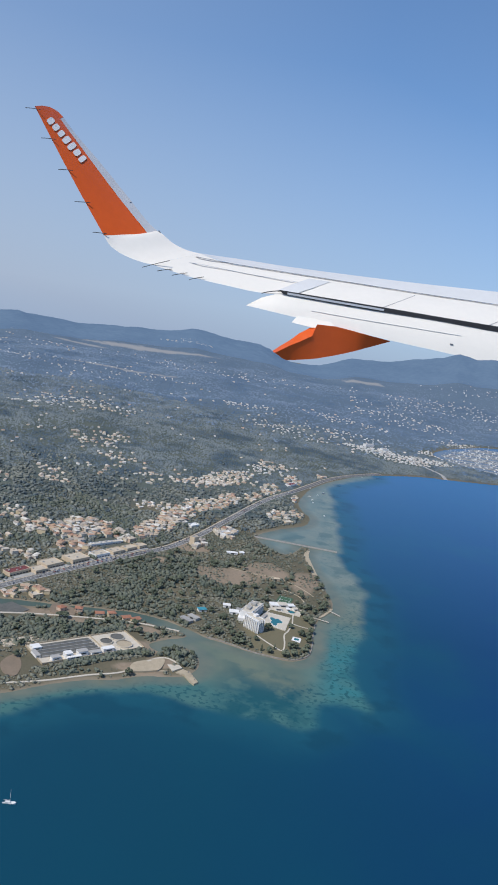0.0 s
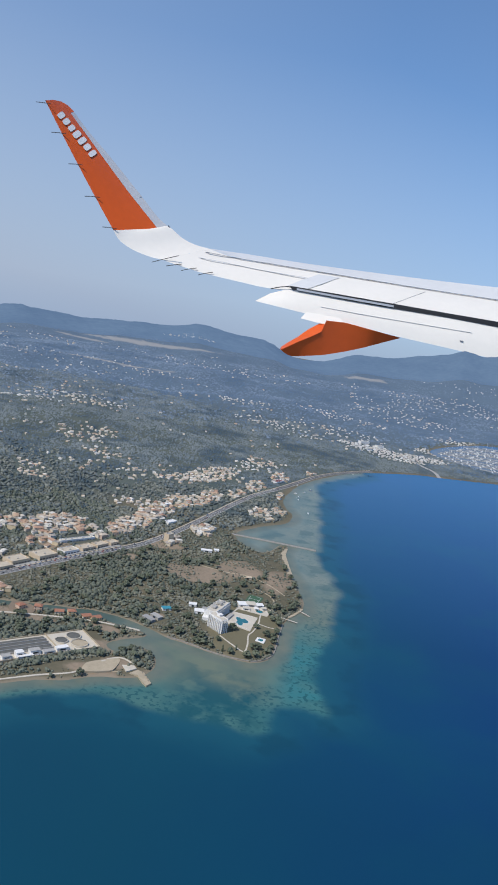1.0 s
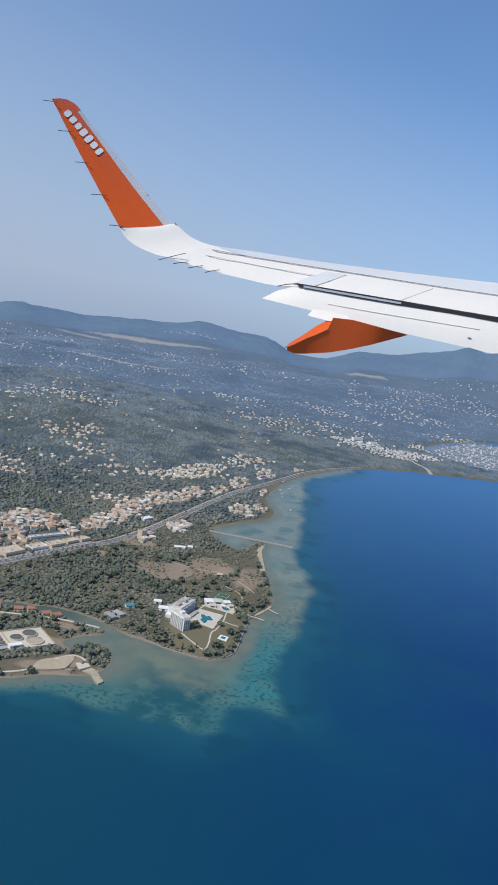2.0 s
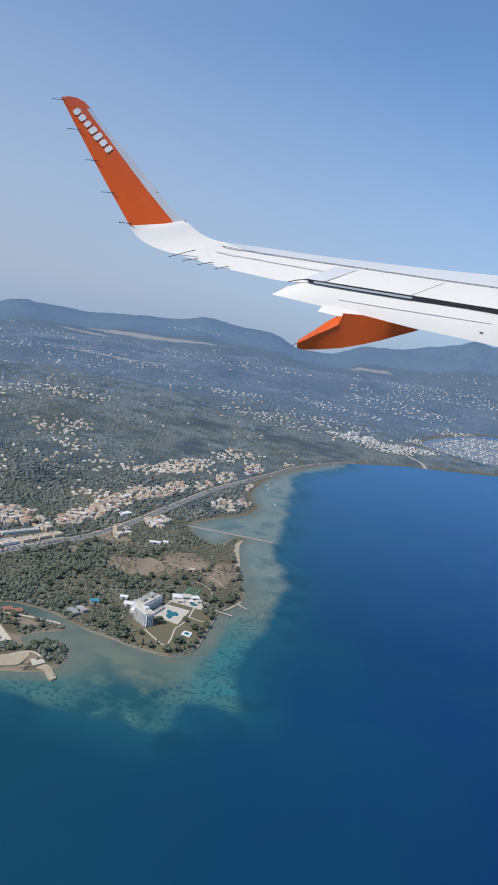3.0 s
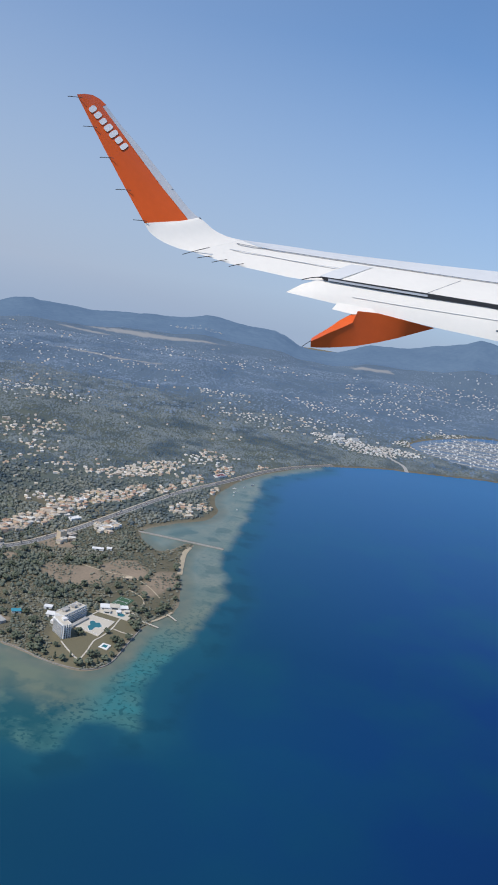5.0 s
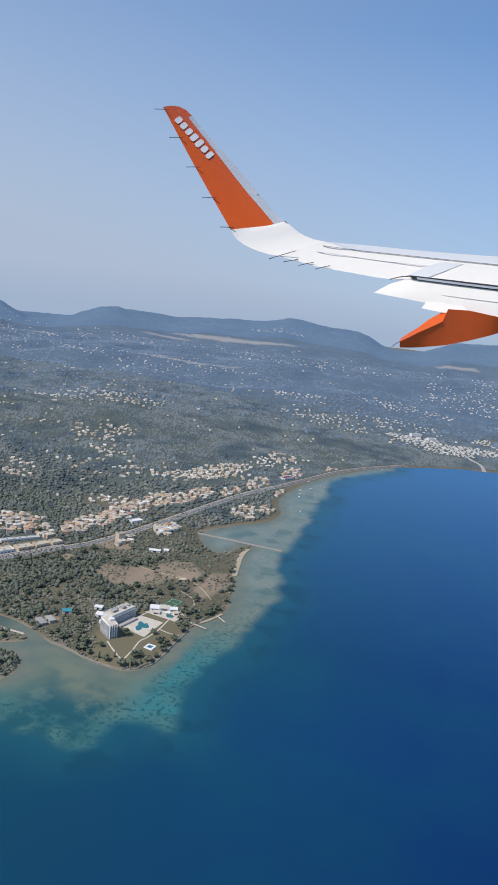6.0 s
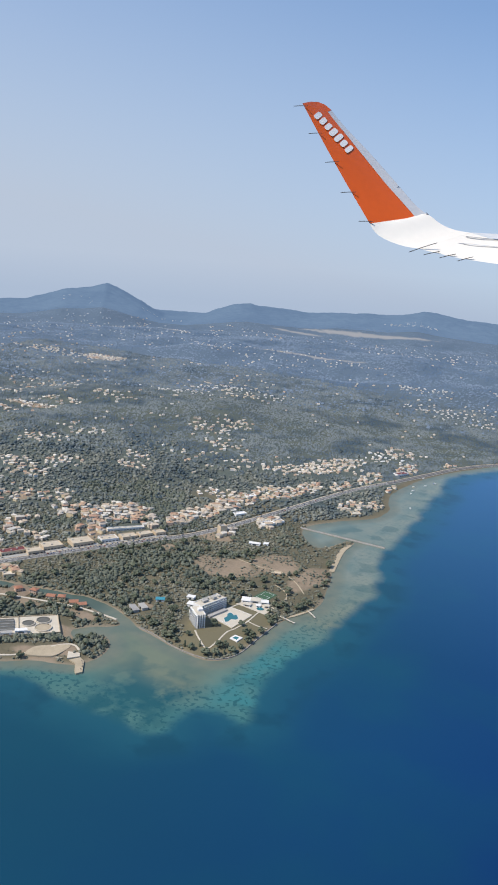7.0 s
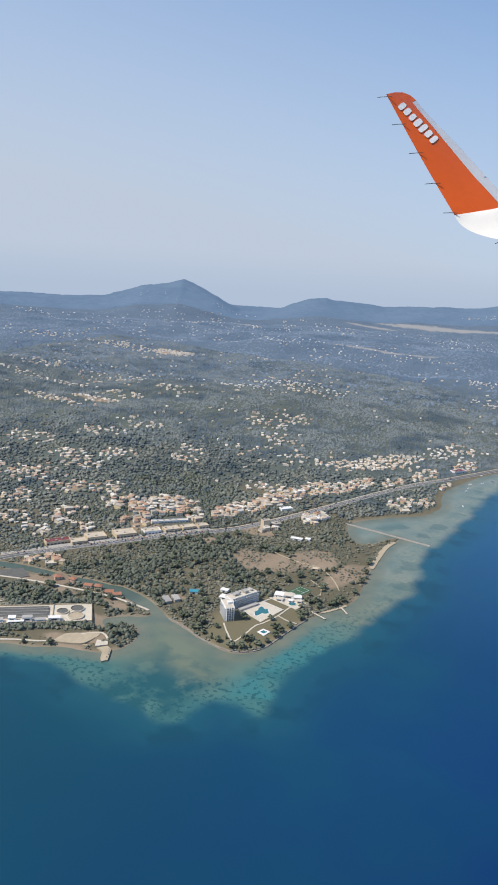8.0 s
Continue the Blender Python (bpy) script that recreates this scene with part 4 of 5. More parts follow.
crowns("woodland", x, y, 0.28 + 0.8 * RNG.random(len(x)) ** 3, M_WOOD1, 1, "dense olive-green and grey-brown coastal woodland", squat=0.5, ragged=0.42, sink=0.4, soft=True)
# taller, darker groves standing out of the low woods
gx2, gy2 = x[::3], y[::3]
belt = (vnoise(gx2, gy2, 26, 57, 3) > 0.16) & (inland(gx2, gy2) > 1.5)
gx2, gy2 = gx2[belt], gy2[belt]
clump = [(0.0, 0.0, 1.0), (0.6, 0.3, 0.75), (-0.4, 0.5, 0.7)]
gsize = 0.55 + 0.65 * RNG.random(len(gx2))
crowns("grove_trees", np.concatenate([gx2 + c[0] for c in clump]), np.concatenate([gy2 + c[1] for c in clump]), np.concatenate([gsize * c[2] for c in clump]),
       M_GROVE, 1, "taller dark green trees in groves near the shore", squat=0.9, ragged=0.42, sink=0.12, soft=True)
# scrub on the dry ground
x, y = scatter(9000, -130, 26, 300, 560, 12)
d = inland(x, y)
x, y = sift(x, y, d > 1.0, free_of_works(x, y, 5), np.hypot((x + 3) / 17, (y - 391) / 33) > 1, vnoise(x, y, 9, 61, 2) > 0.0)
crowns("scrub", x, y, 0.25 + 0.5 * RNG.random(len(x)), M_WOOD1, 1, "low dry scrub", squat=0.7, ragged=0.3)
# hillside woods behind the town
x, y = scatter(265000, -700, 330, 380, 1080, 13)
az = np.degrees(np.arctan2(x - HUB[0], y - HUB[1]))
x, y = sift(x, y, az > -60, az < 13, (y > 560) | (x < -60 - (560 - y) * 0.45))
d = inland(x, y)
x, y, d = x[d > 5], y[d > 5], d[d > 5]
ok = free_of_works(x, y, 4.5) & clear_of_houses(x, y) & (openness(x, y) < 0.4) & (RNG.random(len(x)) < np.clip(0.85 + 1.0 * vnoise(x, y, 34, 52, 3), 0.12, 1))
x, y, d = x[ok], y[ok], d[ok]
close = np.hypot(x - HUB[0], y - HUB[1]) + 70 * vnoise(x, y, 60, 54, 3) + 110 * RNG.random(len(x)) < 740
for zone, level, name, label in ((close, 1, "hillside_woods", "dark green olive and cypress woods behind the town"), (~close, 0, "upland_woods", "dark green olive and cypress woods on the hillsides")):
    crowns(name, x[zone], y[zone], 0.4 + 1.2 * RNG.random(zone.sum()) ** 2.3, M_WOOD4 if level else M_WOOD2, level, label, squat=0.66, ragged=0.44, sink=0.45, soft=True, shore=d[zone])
# woods of the far hills
x, y = scatter(175000, -1500, 560, 800, 2000, 14)
r = np.hypot(x - HUB[0], y - HUB[1])
az = np.degrees(np.arctan2(x - HUB[0], y - HUB[1]))
x, y = sift(x, y, (r > 930) & (r < 1880) & (az > -60) & (az < 14))
d = inland(x, y)
ok = (d > 5) & (openness(x, y) < 0.4) & (RNG.random(len(x)) < np.clip(0.75 + 0.6 * vnoise(x, y, 90, 53, 3), 0.2, 1)) & clear_of_houses(x, y)
x, y, d = x[ok], y[ok], d[ok]
r = np.hypot(x - HUB[0], y - HUB[1])
# their blue is painted-in haze, not leaf colour
crowns("far_woods", x, y, (0.7 + 1.7 * RNG.random(len(x)) ** 2.2) * (0.6 + r / 2400) * (1 - 0.6 * smooth(1500, 1860, r)), M_WOOD3, 0, "green woods on the distant hills, tinted blue for haze", squat=0.4, ragged=0.36, sink=0.5, soft=True, shore=d)


def tree_kind(kind, seed):
    """A tree with a tapered trunk, limbs and a ragged crown of many clumps."""
    g = np.random.default_rng(seed)
    ob = new("tree")
    bm = bmesh.new()
    tall = {"pine": 1.5, "broad": 1.0, "cypress": 0.5}[kind]
    bmesh.ops.create_cone(bm, segments=7, radius1=0.16, radius2=0.07, depth=tall + 0.6, matrix=Matrix.Translation((0, 0, (tall - 0.2) / 2)))
    for k in range(4):
        a = k * 1.6 + g.random()
        bmesh.ops.create_cone(bm, segments=5, radius1=0.06, radius2=0.02, depth=0.9, matrix=pose(0.25 * math.cos(a), 0.25 * math.sin(a), tall + 0.2, 0, 40, math.degrees(a)))
    part("trunk", bm_mesh("trunk", bm, M_BARK), ob)
    v0, f0 = ico(1)
    vs, fs = [], []
    count = {"pine": 16, "broad": 18, "cypress": 14}[kind]
    for k in range(count):
        a, rr = g.random() * 6.283, math.sqrt(g.random())
        if kind == "cypress":
            t = k / count
            c, size = (0.12 * math.cos(a), 0.12 * math.sin(a), 0.4 + 3.0 * t), 0.48 * (1 - 0.75 * t) + 0.08
        else:
            spread = 1.25 if kind == "broad" else 1.05
            c = (spread * rr * math.cos(a), spread * rr * math.sin(a), tall + 0.35 + g.random() * (1.5 - rr) * (1.0 if kind == "broad" else 0.7))
            size = 0.42 + 0.32 * g.random()
        j = 1 + 0.35 * (g.random((len(v0), 1)) * 2 - 1)
        fs.append(f0 + len(v0) * k)
        vs.append(v0 * j * size * (1, 1, 0.8 if kind != "cypress" else 1.6) + c)
    me = mesh_from("crown", np.vstack(vs), np.vstack(fs), [M_LEAF])
    part("crown", me, ob)
    return tagged(ob, "", "tree")


TREES = [tree_kind("broad", 1), tree_kind("broad", 2), tree_kind("pine", 3), tree_kind("broad", 4), tree_kind("cypress", 5)]
GARDEN = [(-24, 367), (-20, 366), (-16, 364), (-22, 371), (-26, 372), (-10, 362.5), (-6, 362), (2, 361), (6, 363.5), (9, 366), (11, 370), (12, 376), (12.5, 383), (12, 389), (13, 396), (13, 407),
          (-4, 366), (4, 370), (6, 372), (8, 389), (9, 392), (12, 413), (9, 411), (14, 424), (18, 432), (16, 440), (7, 417), (6, 426), (10, 428), (-14, 372), (-9, 388), (2, 396), (-28, 378), (-30, 384), (-33, 390)]
for k in range(200):
    if k < len(GARDEN):
        x, y = GARDEN[k]
    else:
        while True:
            x, y = grng.uniform(-128, 24), grng.uniform(296, 500)
            aa, bb = np.array([x]), np.array([y])
            if inland(aa, bb)[0] > 1.8 and free_of_works(aa, bb)[0] and math.hypot((x + 3) / 17, (y - 391) / 33) > 1 and openness(aa, bb)[0] < 0.5:
                break
    ki = int(grng.choice(5, p=[0.27, 0.27, 0.2, 0.18, 0.08]))
    one = copy_thing(TREES[ki], pose(x, y, gz(x, y) - 0.05, 0, 0, grng.random() * 360) @ Matrix.Scale(grng.uniform(0.75, 1.35), 4))
    one.scale = [grng.uniform(0.8, 1.35)] * 3
    tagged(one, ("round-crowned dark green tree", "round-crowned dark green tree", "flat-topped umbrella pine", "spreading olive-green tree", "slender dark cypress")[ki] + (" in the hotel garden" if k < len(GARDEN) else " in the coastal woods"),
           group="trees near the shore")
for ob in TREES:
    for o in [*ob.children_recursive, ob]:
        bpy.data.objects.remove(o)

# ---- the hotel and its grounds ----
hotel = thing("hotel", pose(-17, 392, gz(-17, 392)), "white slab-block seaside hotel with tiers of balconies", "hotel")


def hotel_block(name, a, b2, depth, h, floors, bays, label, serrated):
    """A slab block over a front line from a to b2, with balconies, windows and roof."""
    a, b2 = Vector((a[0] + 17, a[1] - 392, 0)), Vector((b2[0] + 17, b2[1] - 392, 0))
    d = b2 - a
    ln = d.length
    m = Matrix.Translation(a) @ Matrix.Rotation(math.atan2(d.y, d.x), 4, "Z")
    body = part(name, box_mesh(name, M_WHITE, ln / 2, depth / 2, h / 2 - 0.5, ln, depth, h + 1), hotel, m, label)
    part("roof", box_mesh("roof", M_DECK, ln / 2, depth / 2, h + 0.06, ln - 0.5, depth - 0.5, 0.12), body)
    rim = box_mesh("parapet", M_WHITE, ln / 2, 0, 0, ln + 0.1, 0.2, 0.5)
    for yy in (0.05, depth - 0.05):
        part("parapet", rim, body, Matrix.Translation((0, yy, h + 0.15)))
    fh, bw = h / floors, ln / bays
    bm = bmesh.new()
    if serrated:
        q = [(0, 0, 0), (bw * 0.94, 0, 0), (bw * 0.94, -0.75, 0)]
        low = [bm.verts.new(p) for p in q]
        top = [bm.verts.new((p[0], p[1], fh * 0.78)) for p in q]
        bm.faces.new(top)
        bm.faces.new(low[::-1])
        for i in range(3):
            bm.faces.new((low[i], low[(i + 1) % 3], top[(i + 1) % 3], top[i]))
    else:
        box(bm, bw * 0.48, -0.3, 0.04, bw * 0.97, 0.62, 0.08)
        box(bm, bw * 0.48, -0.58, fh * 0.22, bw * 0.97, 0.06, fh * 0.42)
        box(bm, bw * 0.02, -0.3, fh * 0.45, 0.05, 0.6, fh * 0.9)
    bal = bm_mesh("balcony", bm, M_WHITE)
    win = box_mesh("window", M_GLASS, bw * 0.5, 0, fh * 0.55, bw * (0.3 if serrated else 0.7), 0.1, fh * (0.4 if serrated else 0.6))
    for fl in range(floors):
        for k in range(bays):
            part("balcony", bal, body, Matrix.Translation((k * bw, 0, fl * fh)))
            part("window", win, body, Matrix.Translation((k * bw, -0.01, fl * fh)))
    return body


tower = hotel_block("tower_block", (-22.2, 387.2), (-14.4, 380.4), 4.3, 6.6, 7, 8, "white tower wing with serrated balconies", True)
part("stair_shaft", box_mesh("stair_shaft", M_WHITE, 5.2, 3.2, 3.6, 2.2, 2.4, 8.4, bevel=0.06), tower)
end_rib = box_mesh("end_rib", M_WHITE, 0, 0, 3.1, 0.9, 0.2, 7.0)
end_window = box_mesh("window", M_GLASS, 0, 0, 0, 0.08, 0.72, 0.5)
for k in range(3):
    for fl in range(7):
        part("window", end_window, tower, Matrix.Translation((10.37, 0.9 + k * 1.2, 0.5 + fl * 0.943)))
for k in range(4):
    part("end_rib", end_rib, tower, Matrix.Translation((10.6, 0.3 + k * 1.2, 0)))
long_b = hotel_block("long_block", (-19.2, 393.6), (-14.6, 410.5), 6.2, 5.0, 5, 14, "long white bedroom wing facing the pool", False)
for k, (u, v, sx_, sy_, sz_) in enumerate([(5, 3.4, 3.5, 2.2, 0.9), (11, 3.2, 2.2, 2.8, 1.2), (15, 3, 1.4, 1.4, 0.7), (8.2, 4.4, 1.0, 1.0, 0.6)]):
    part("roof_house", box_mesh("roof_house", M_CONC, u, v, 5.3 + sz_ / 2, sx_, sy_, sz_, bevel=0.05), long_b)
part("entrance_wing", box_mesh("entrance_wing", M_WHITE, -6.5, 5, 0.6, 5, 9, 2.4, bevel=0.05), hotel)
part("entrance_wing", box_mesh("entrance_wing", M_ROOFGREY, -9.5, 13, 0.4, 4, 5, 1.8, bevel=0.05), hotel)
part("arcade", box_mesh("arcade", M_CONC, 1.2, 8.5, 0.5, 2.2, 13, 1.2, bevel=0.05), hotel, pose(0, 0, 0, 0, 0, -14))

terrace_z = max(gz(x, y) for x, y in [(-15.5, 395), (-2, 390.5), (0.8, 411), (-11, 412.5)]) + 0.1
terrace = thing("pool_terrace", pose(0, 0, terrace_z), "pale stone sun terrace round the hotel pool", "terrace")
part("paving", prism("paving", [(-15.3, 395.2), (-0.3, 390.3), (1.4, 409.5), (-11.6, 411.5)], -1.0, 0.12, M_DECK), terrace)
star = []
for k in range(40):
    a = 2 * math.pi * k / 40
    r = 3.4 + 0.9 * math.sin(3 * a + 0.6) + 0.6 * math.sin(5 * a + 2)
    star.append((-6.3 + r * 0.85 * math.cos(a) , 400.5 + r * 1.35 * math.sin(a)))
part("pool_water", prism("pool_water", star, 0.1, 0.16, M_POOL), terrace, label="turquoise free-form pool")
rim_pts = [(-6.3 + (px + 6.3) * 1.06, 400.5 + (py - 400.5) * 1.06) for px, py in star]
part("pool_rim", prism("pool_rim", rim_pts, 0.08, 0.14, M_WHITE), terrace)
lounger = box_mesh("sun_lounger", M_WHITE, 0, 0, 0.15, 0.25, 0.7, 0.12)
for k in range(26):
    t = k / 26
    x, y = (-13.5 + 12.5 * t, 395.6 - 4.0 * t) if k % 2 else (-10.5 + 11 * t, 410.3 - 1.4 * t)
    tagged(new("sun_lounger", lounger), "white sun lounger on the pool terrace", "lounger", "loungers by the pool").matrix_basis = pose(x, y, terrace_z + 0.1, 0, 0, 20)
small = thing("splash_pool", pose(6, 382.8, gz(6, 382.8) + 0.1), "small square white terrace with a paddling pool", "pool")
part("paving", prism("paving", [(-2.4, -2.2), (2.2, -3), (2.6, 2.2), (-1.8, 2.8)], -0.6, 0.1, M_WHITE), small)
part("pool_water", prism("pool_water", [(-1.2, -1.1), (1.2, -1.5), (1.4, 1.1), (-0.9, 1.4)], 0.08, 0.14, M_POOL), small)
club = thing("pool_club", pose(-3, 421, gz(-3, 421)), "white flat-roofed pool club with terraces", "clubhouse")
for k, (u, v, sx_, sy_, h, ro) in enumerate([(-6, 2, 5, 5, 1.3, 20), (-1.5, 4, 5, 4.5, 1.5, 20), (3, 5, 4.5, 3.6, 1.2, 25), (-3.2, -2.6, 3.6, 3, 1.1, 15), (2.2, -0.5, 2.2, 2.2, 0.9, 15), (6, 1.6, 2.6, 2.4, 1.0, 30)]):
    w_ = part("wall", box_mesh("wall", M_WHITE, 0, 0, h / 2 - 0.4, sx_, sy_, h + 0.8, bevel=0.04), club, pose(u, v, 0, 0, 0, ro))
    part("roof", box_mesh("roof", M_DECK if k % 2 else M_WHITE, 0, 0, h + 0.07, sx_ + 0.3, sy_ + 0.3, 0.14), w_)
    part("window", box_mesh("window", M_GLASS, 0, -sy_ / 2 - 0.01, h * 0.5, sx_ * 0.6, 0.06, h * 0.5), w_)
part("paving", prism("paving", [(-9, -4), (9, -7), (10.5, 2), (4, 8), (-8, 7)], -0.8, 0.08, M_DECK), club)
part("pool_water", prism("pool_water", [(4.3 + 2.0 * math.cos(t / 3), -2.4 + 1.8 * math.sin(t / 3)) for t in range(19)], 0.05, 0.12, M_POOL), club, label="round pool")
court_z = gz(-4, 435) + 0.12
court = thing("tennis_court", pose(-3.8, 435, court_z, 0, 0, -8), "green hard tennis court with white lines", "tennis court")
part("surface", box_mesh("surface", M_COURT, 0, 0, -0.3, 8.2, 11.5, 0.62), court)
for u, v, sx_, sy_ in [(-2.9, 0, 0.14, 9), (2.9, 0, 0.14, 9), (0, 4.5, 5.8, 0.14), (0, -4.5, 5.8, 0.14), (0, 0, 5.8, 0.2)]:
    part("line", box_mesh("line", M_MARK, u, v, 0.02, sx_, sy_, 0.02), court)
for k, (u, v, sx_, sy_, h, ro, mt, lb) in enumerate([(-51, 380.5, 7, 3, 1.3, -35, M_ROOFGREY, "low grey boat shed by the river"), (-48, 384, 6, 3, 1.4, -35, M_CONC, "low concrete boat shed by the river"),
                                                    (-45.8, 396.5, 4.5, 3.2, 1.2, 30, M_BLUECAN, "blue-roofed sports hut among the trees"), (-29, 401, 5, 4, 1.4, 10, M_WHITE, "white service building beside the hotel"),
                                                    (-34, 408, 4, 3, 1.4, 10, M_WHITE, "white staff house among the trees"), (-12, 466, 5, 2.4, 1.2, 20, M_TAN, "small tan ruin in the dry field"),
                                                    (-44, 502, 7, 3, 1.2, 15, M_WHITE, "white garden house in the woods"), (-38, 506, 3, 3, 1.2, 15, M_WHITE, "small white chalet in the woods")]):
    sh = thing("shed", pose(u, v, gz(u, v), 0, 0, ro), lb, "shed")
    part("wall", box_mesh("wall", M_WHITE if mt is M_BLUECAN else mt, 0, 0, h / 2 - 0.4, sx_, sy_, h + 0.8, bevel=0.03), sh)
    part("roof", box_mesh("roof", mt, 0, 0, h + 0.08, sx_ + 0.4, sy_ + 0.4, 0.18, bevel=0.03), sh)
    part("door", box_mesh("door", M_GLASS, 0, -sy_ / 2, h * 0.4, sx_ * 0.3, 0.08, h * 0.75), sh)

# ---- the water works on the river spit ----
WORKS = Matrix.Translation((-99, 305, float(ground_z(np.array([-99.0, -64, -76, -110, -86]), np.array([305.0, 338, 352, 318, 326])).max()) + 0.35)) @ Matrix.Rotation(math.radians(43.5), 4, "Z")
works = thing("water_works", WORKS, "fenced water works with long dark basins and white sheds", "water works")
part("yard", box_mesh("yard", M_DECK, 24, 9, -0.6, 50, 19, 1.2), works)
for k in range(4):
    basin = part("basin", box_mesh("basin", M_DARKCONC, 15, 6.2 + k * 2.9, 0.25, 27, 2.6, 0.7), works, label="long dark settling basin")
    part("basin_wall", box_mesh("basin_wall", M_CONC, 15, 4.8 + k * 2.9, 0.35, 27.6, 0.28, 1.0), basin)
wall_s, wall_e = box_mesh("boundary_wall", M_SAND, 0, 0, 0.1, 50, 0.3, 0.9), box_mesh("boundary_wall", M_SAND, 0, 0, 0.1, 0.3, 19, 0.9)
for me, u, v in ((wall_s, 24, -0.5), (wall_s, 24, 18.6), (wall_e, -1, 9), (wall_e, 49, 9), (wall_e, 30.5, 9)):
    part("boundary_wall", me, works, Matrix.Translation((u, v, 0)))
for k, (u, v, sx_, sy_, h) in enumerate([(2, 14, 4, 4, 1.4), (6, 1.6, 4, 2.6, 1.5), (12, 2.2, 3.4, 3, 2.2), (19, 2.4, 4.6, 3, 2.0), (14, -0.0, 7, 1.6, 1.0), (25, 1.2, 5, 2.4, 1.2), (31.5, 2, 5.5, 2.6, 1.6), (-0.5, 8, 2, 6, 1.3)]):
    sh = part("shed", box_mesh("shed", M_WHITE, 0, 0, h / 2, sx_, sy_, h, bevel=0.03), works, Matrix.Translation((u, v, 0)), "white works shed")
    part("roof", box_mesh("roof", M_CONC if k % 2 else M_WHITE, 0, 0, h + 0.07, sx_ + 0.2, sy_ + 0.2, 0.14), sh)
    part("window", box_mesh("window", M_GLASS, 0, -sy_ / 2 - 0.01, h * 0.55, sx_ * 0.5, 0.06, h * 0.35), sh)
for u, v, r, mt, lb in ((42, 13, 3.2, M_DARKCONC, "round dark clarifier tank"), (41.5, 5.2, 3.7, M_SAND, "round sandy drying bed"), (35, 10.5, 2.8, M_DARKCONC, "dark clarifier tank")):
    tank = part("tank", prism("tank", [(u + r * math.cos(t * math.pi / 14), v + r * math.sin(t * math.pi / 14)) for t in range(28)], -0.2, 0.45, mt), works, label=lb)
    bm = bmesh.new()
    bmesh.ops.create_circle(bm, segments=28, radius=r + 0.3)
    ret = bmesh.ops.extrude_edge_only(bm, edges=bm.edges[:])
    vs = [e for e in ret["geom"] if isinstance(e, bmesh.types.BMVert)]
    bmesh.ops.translate(bm, vec=(0, 0, 0.8), verts=vs)
    ret2 = bmesh.ops.extrude_edge_only(bm, edges=[e for e in ret["geom"] if isinstance(e, bmesh.types.BMEdge)])
    for e in ret2["geom"]:
        if isinstance(e, bmesh.types.BMVert):
            e.co.x, e.co.y = e.co.x * (r / (r + 0.3)), e.co.y * (r / (r + 0.3))
    part("tank_rim", bm_mesh("tank_rim", bm, M_DECK), tank, Matrix.Translation((u, v, -0.1)))
part("yard", box_mesh("yard", M_TANROOF, 3, 24, -0.8, 26, 7, 1.4), works, label="bare tan strip behind the basins")

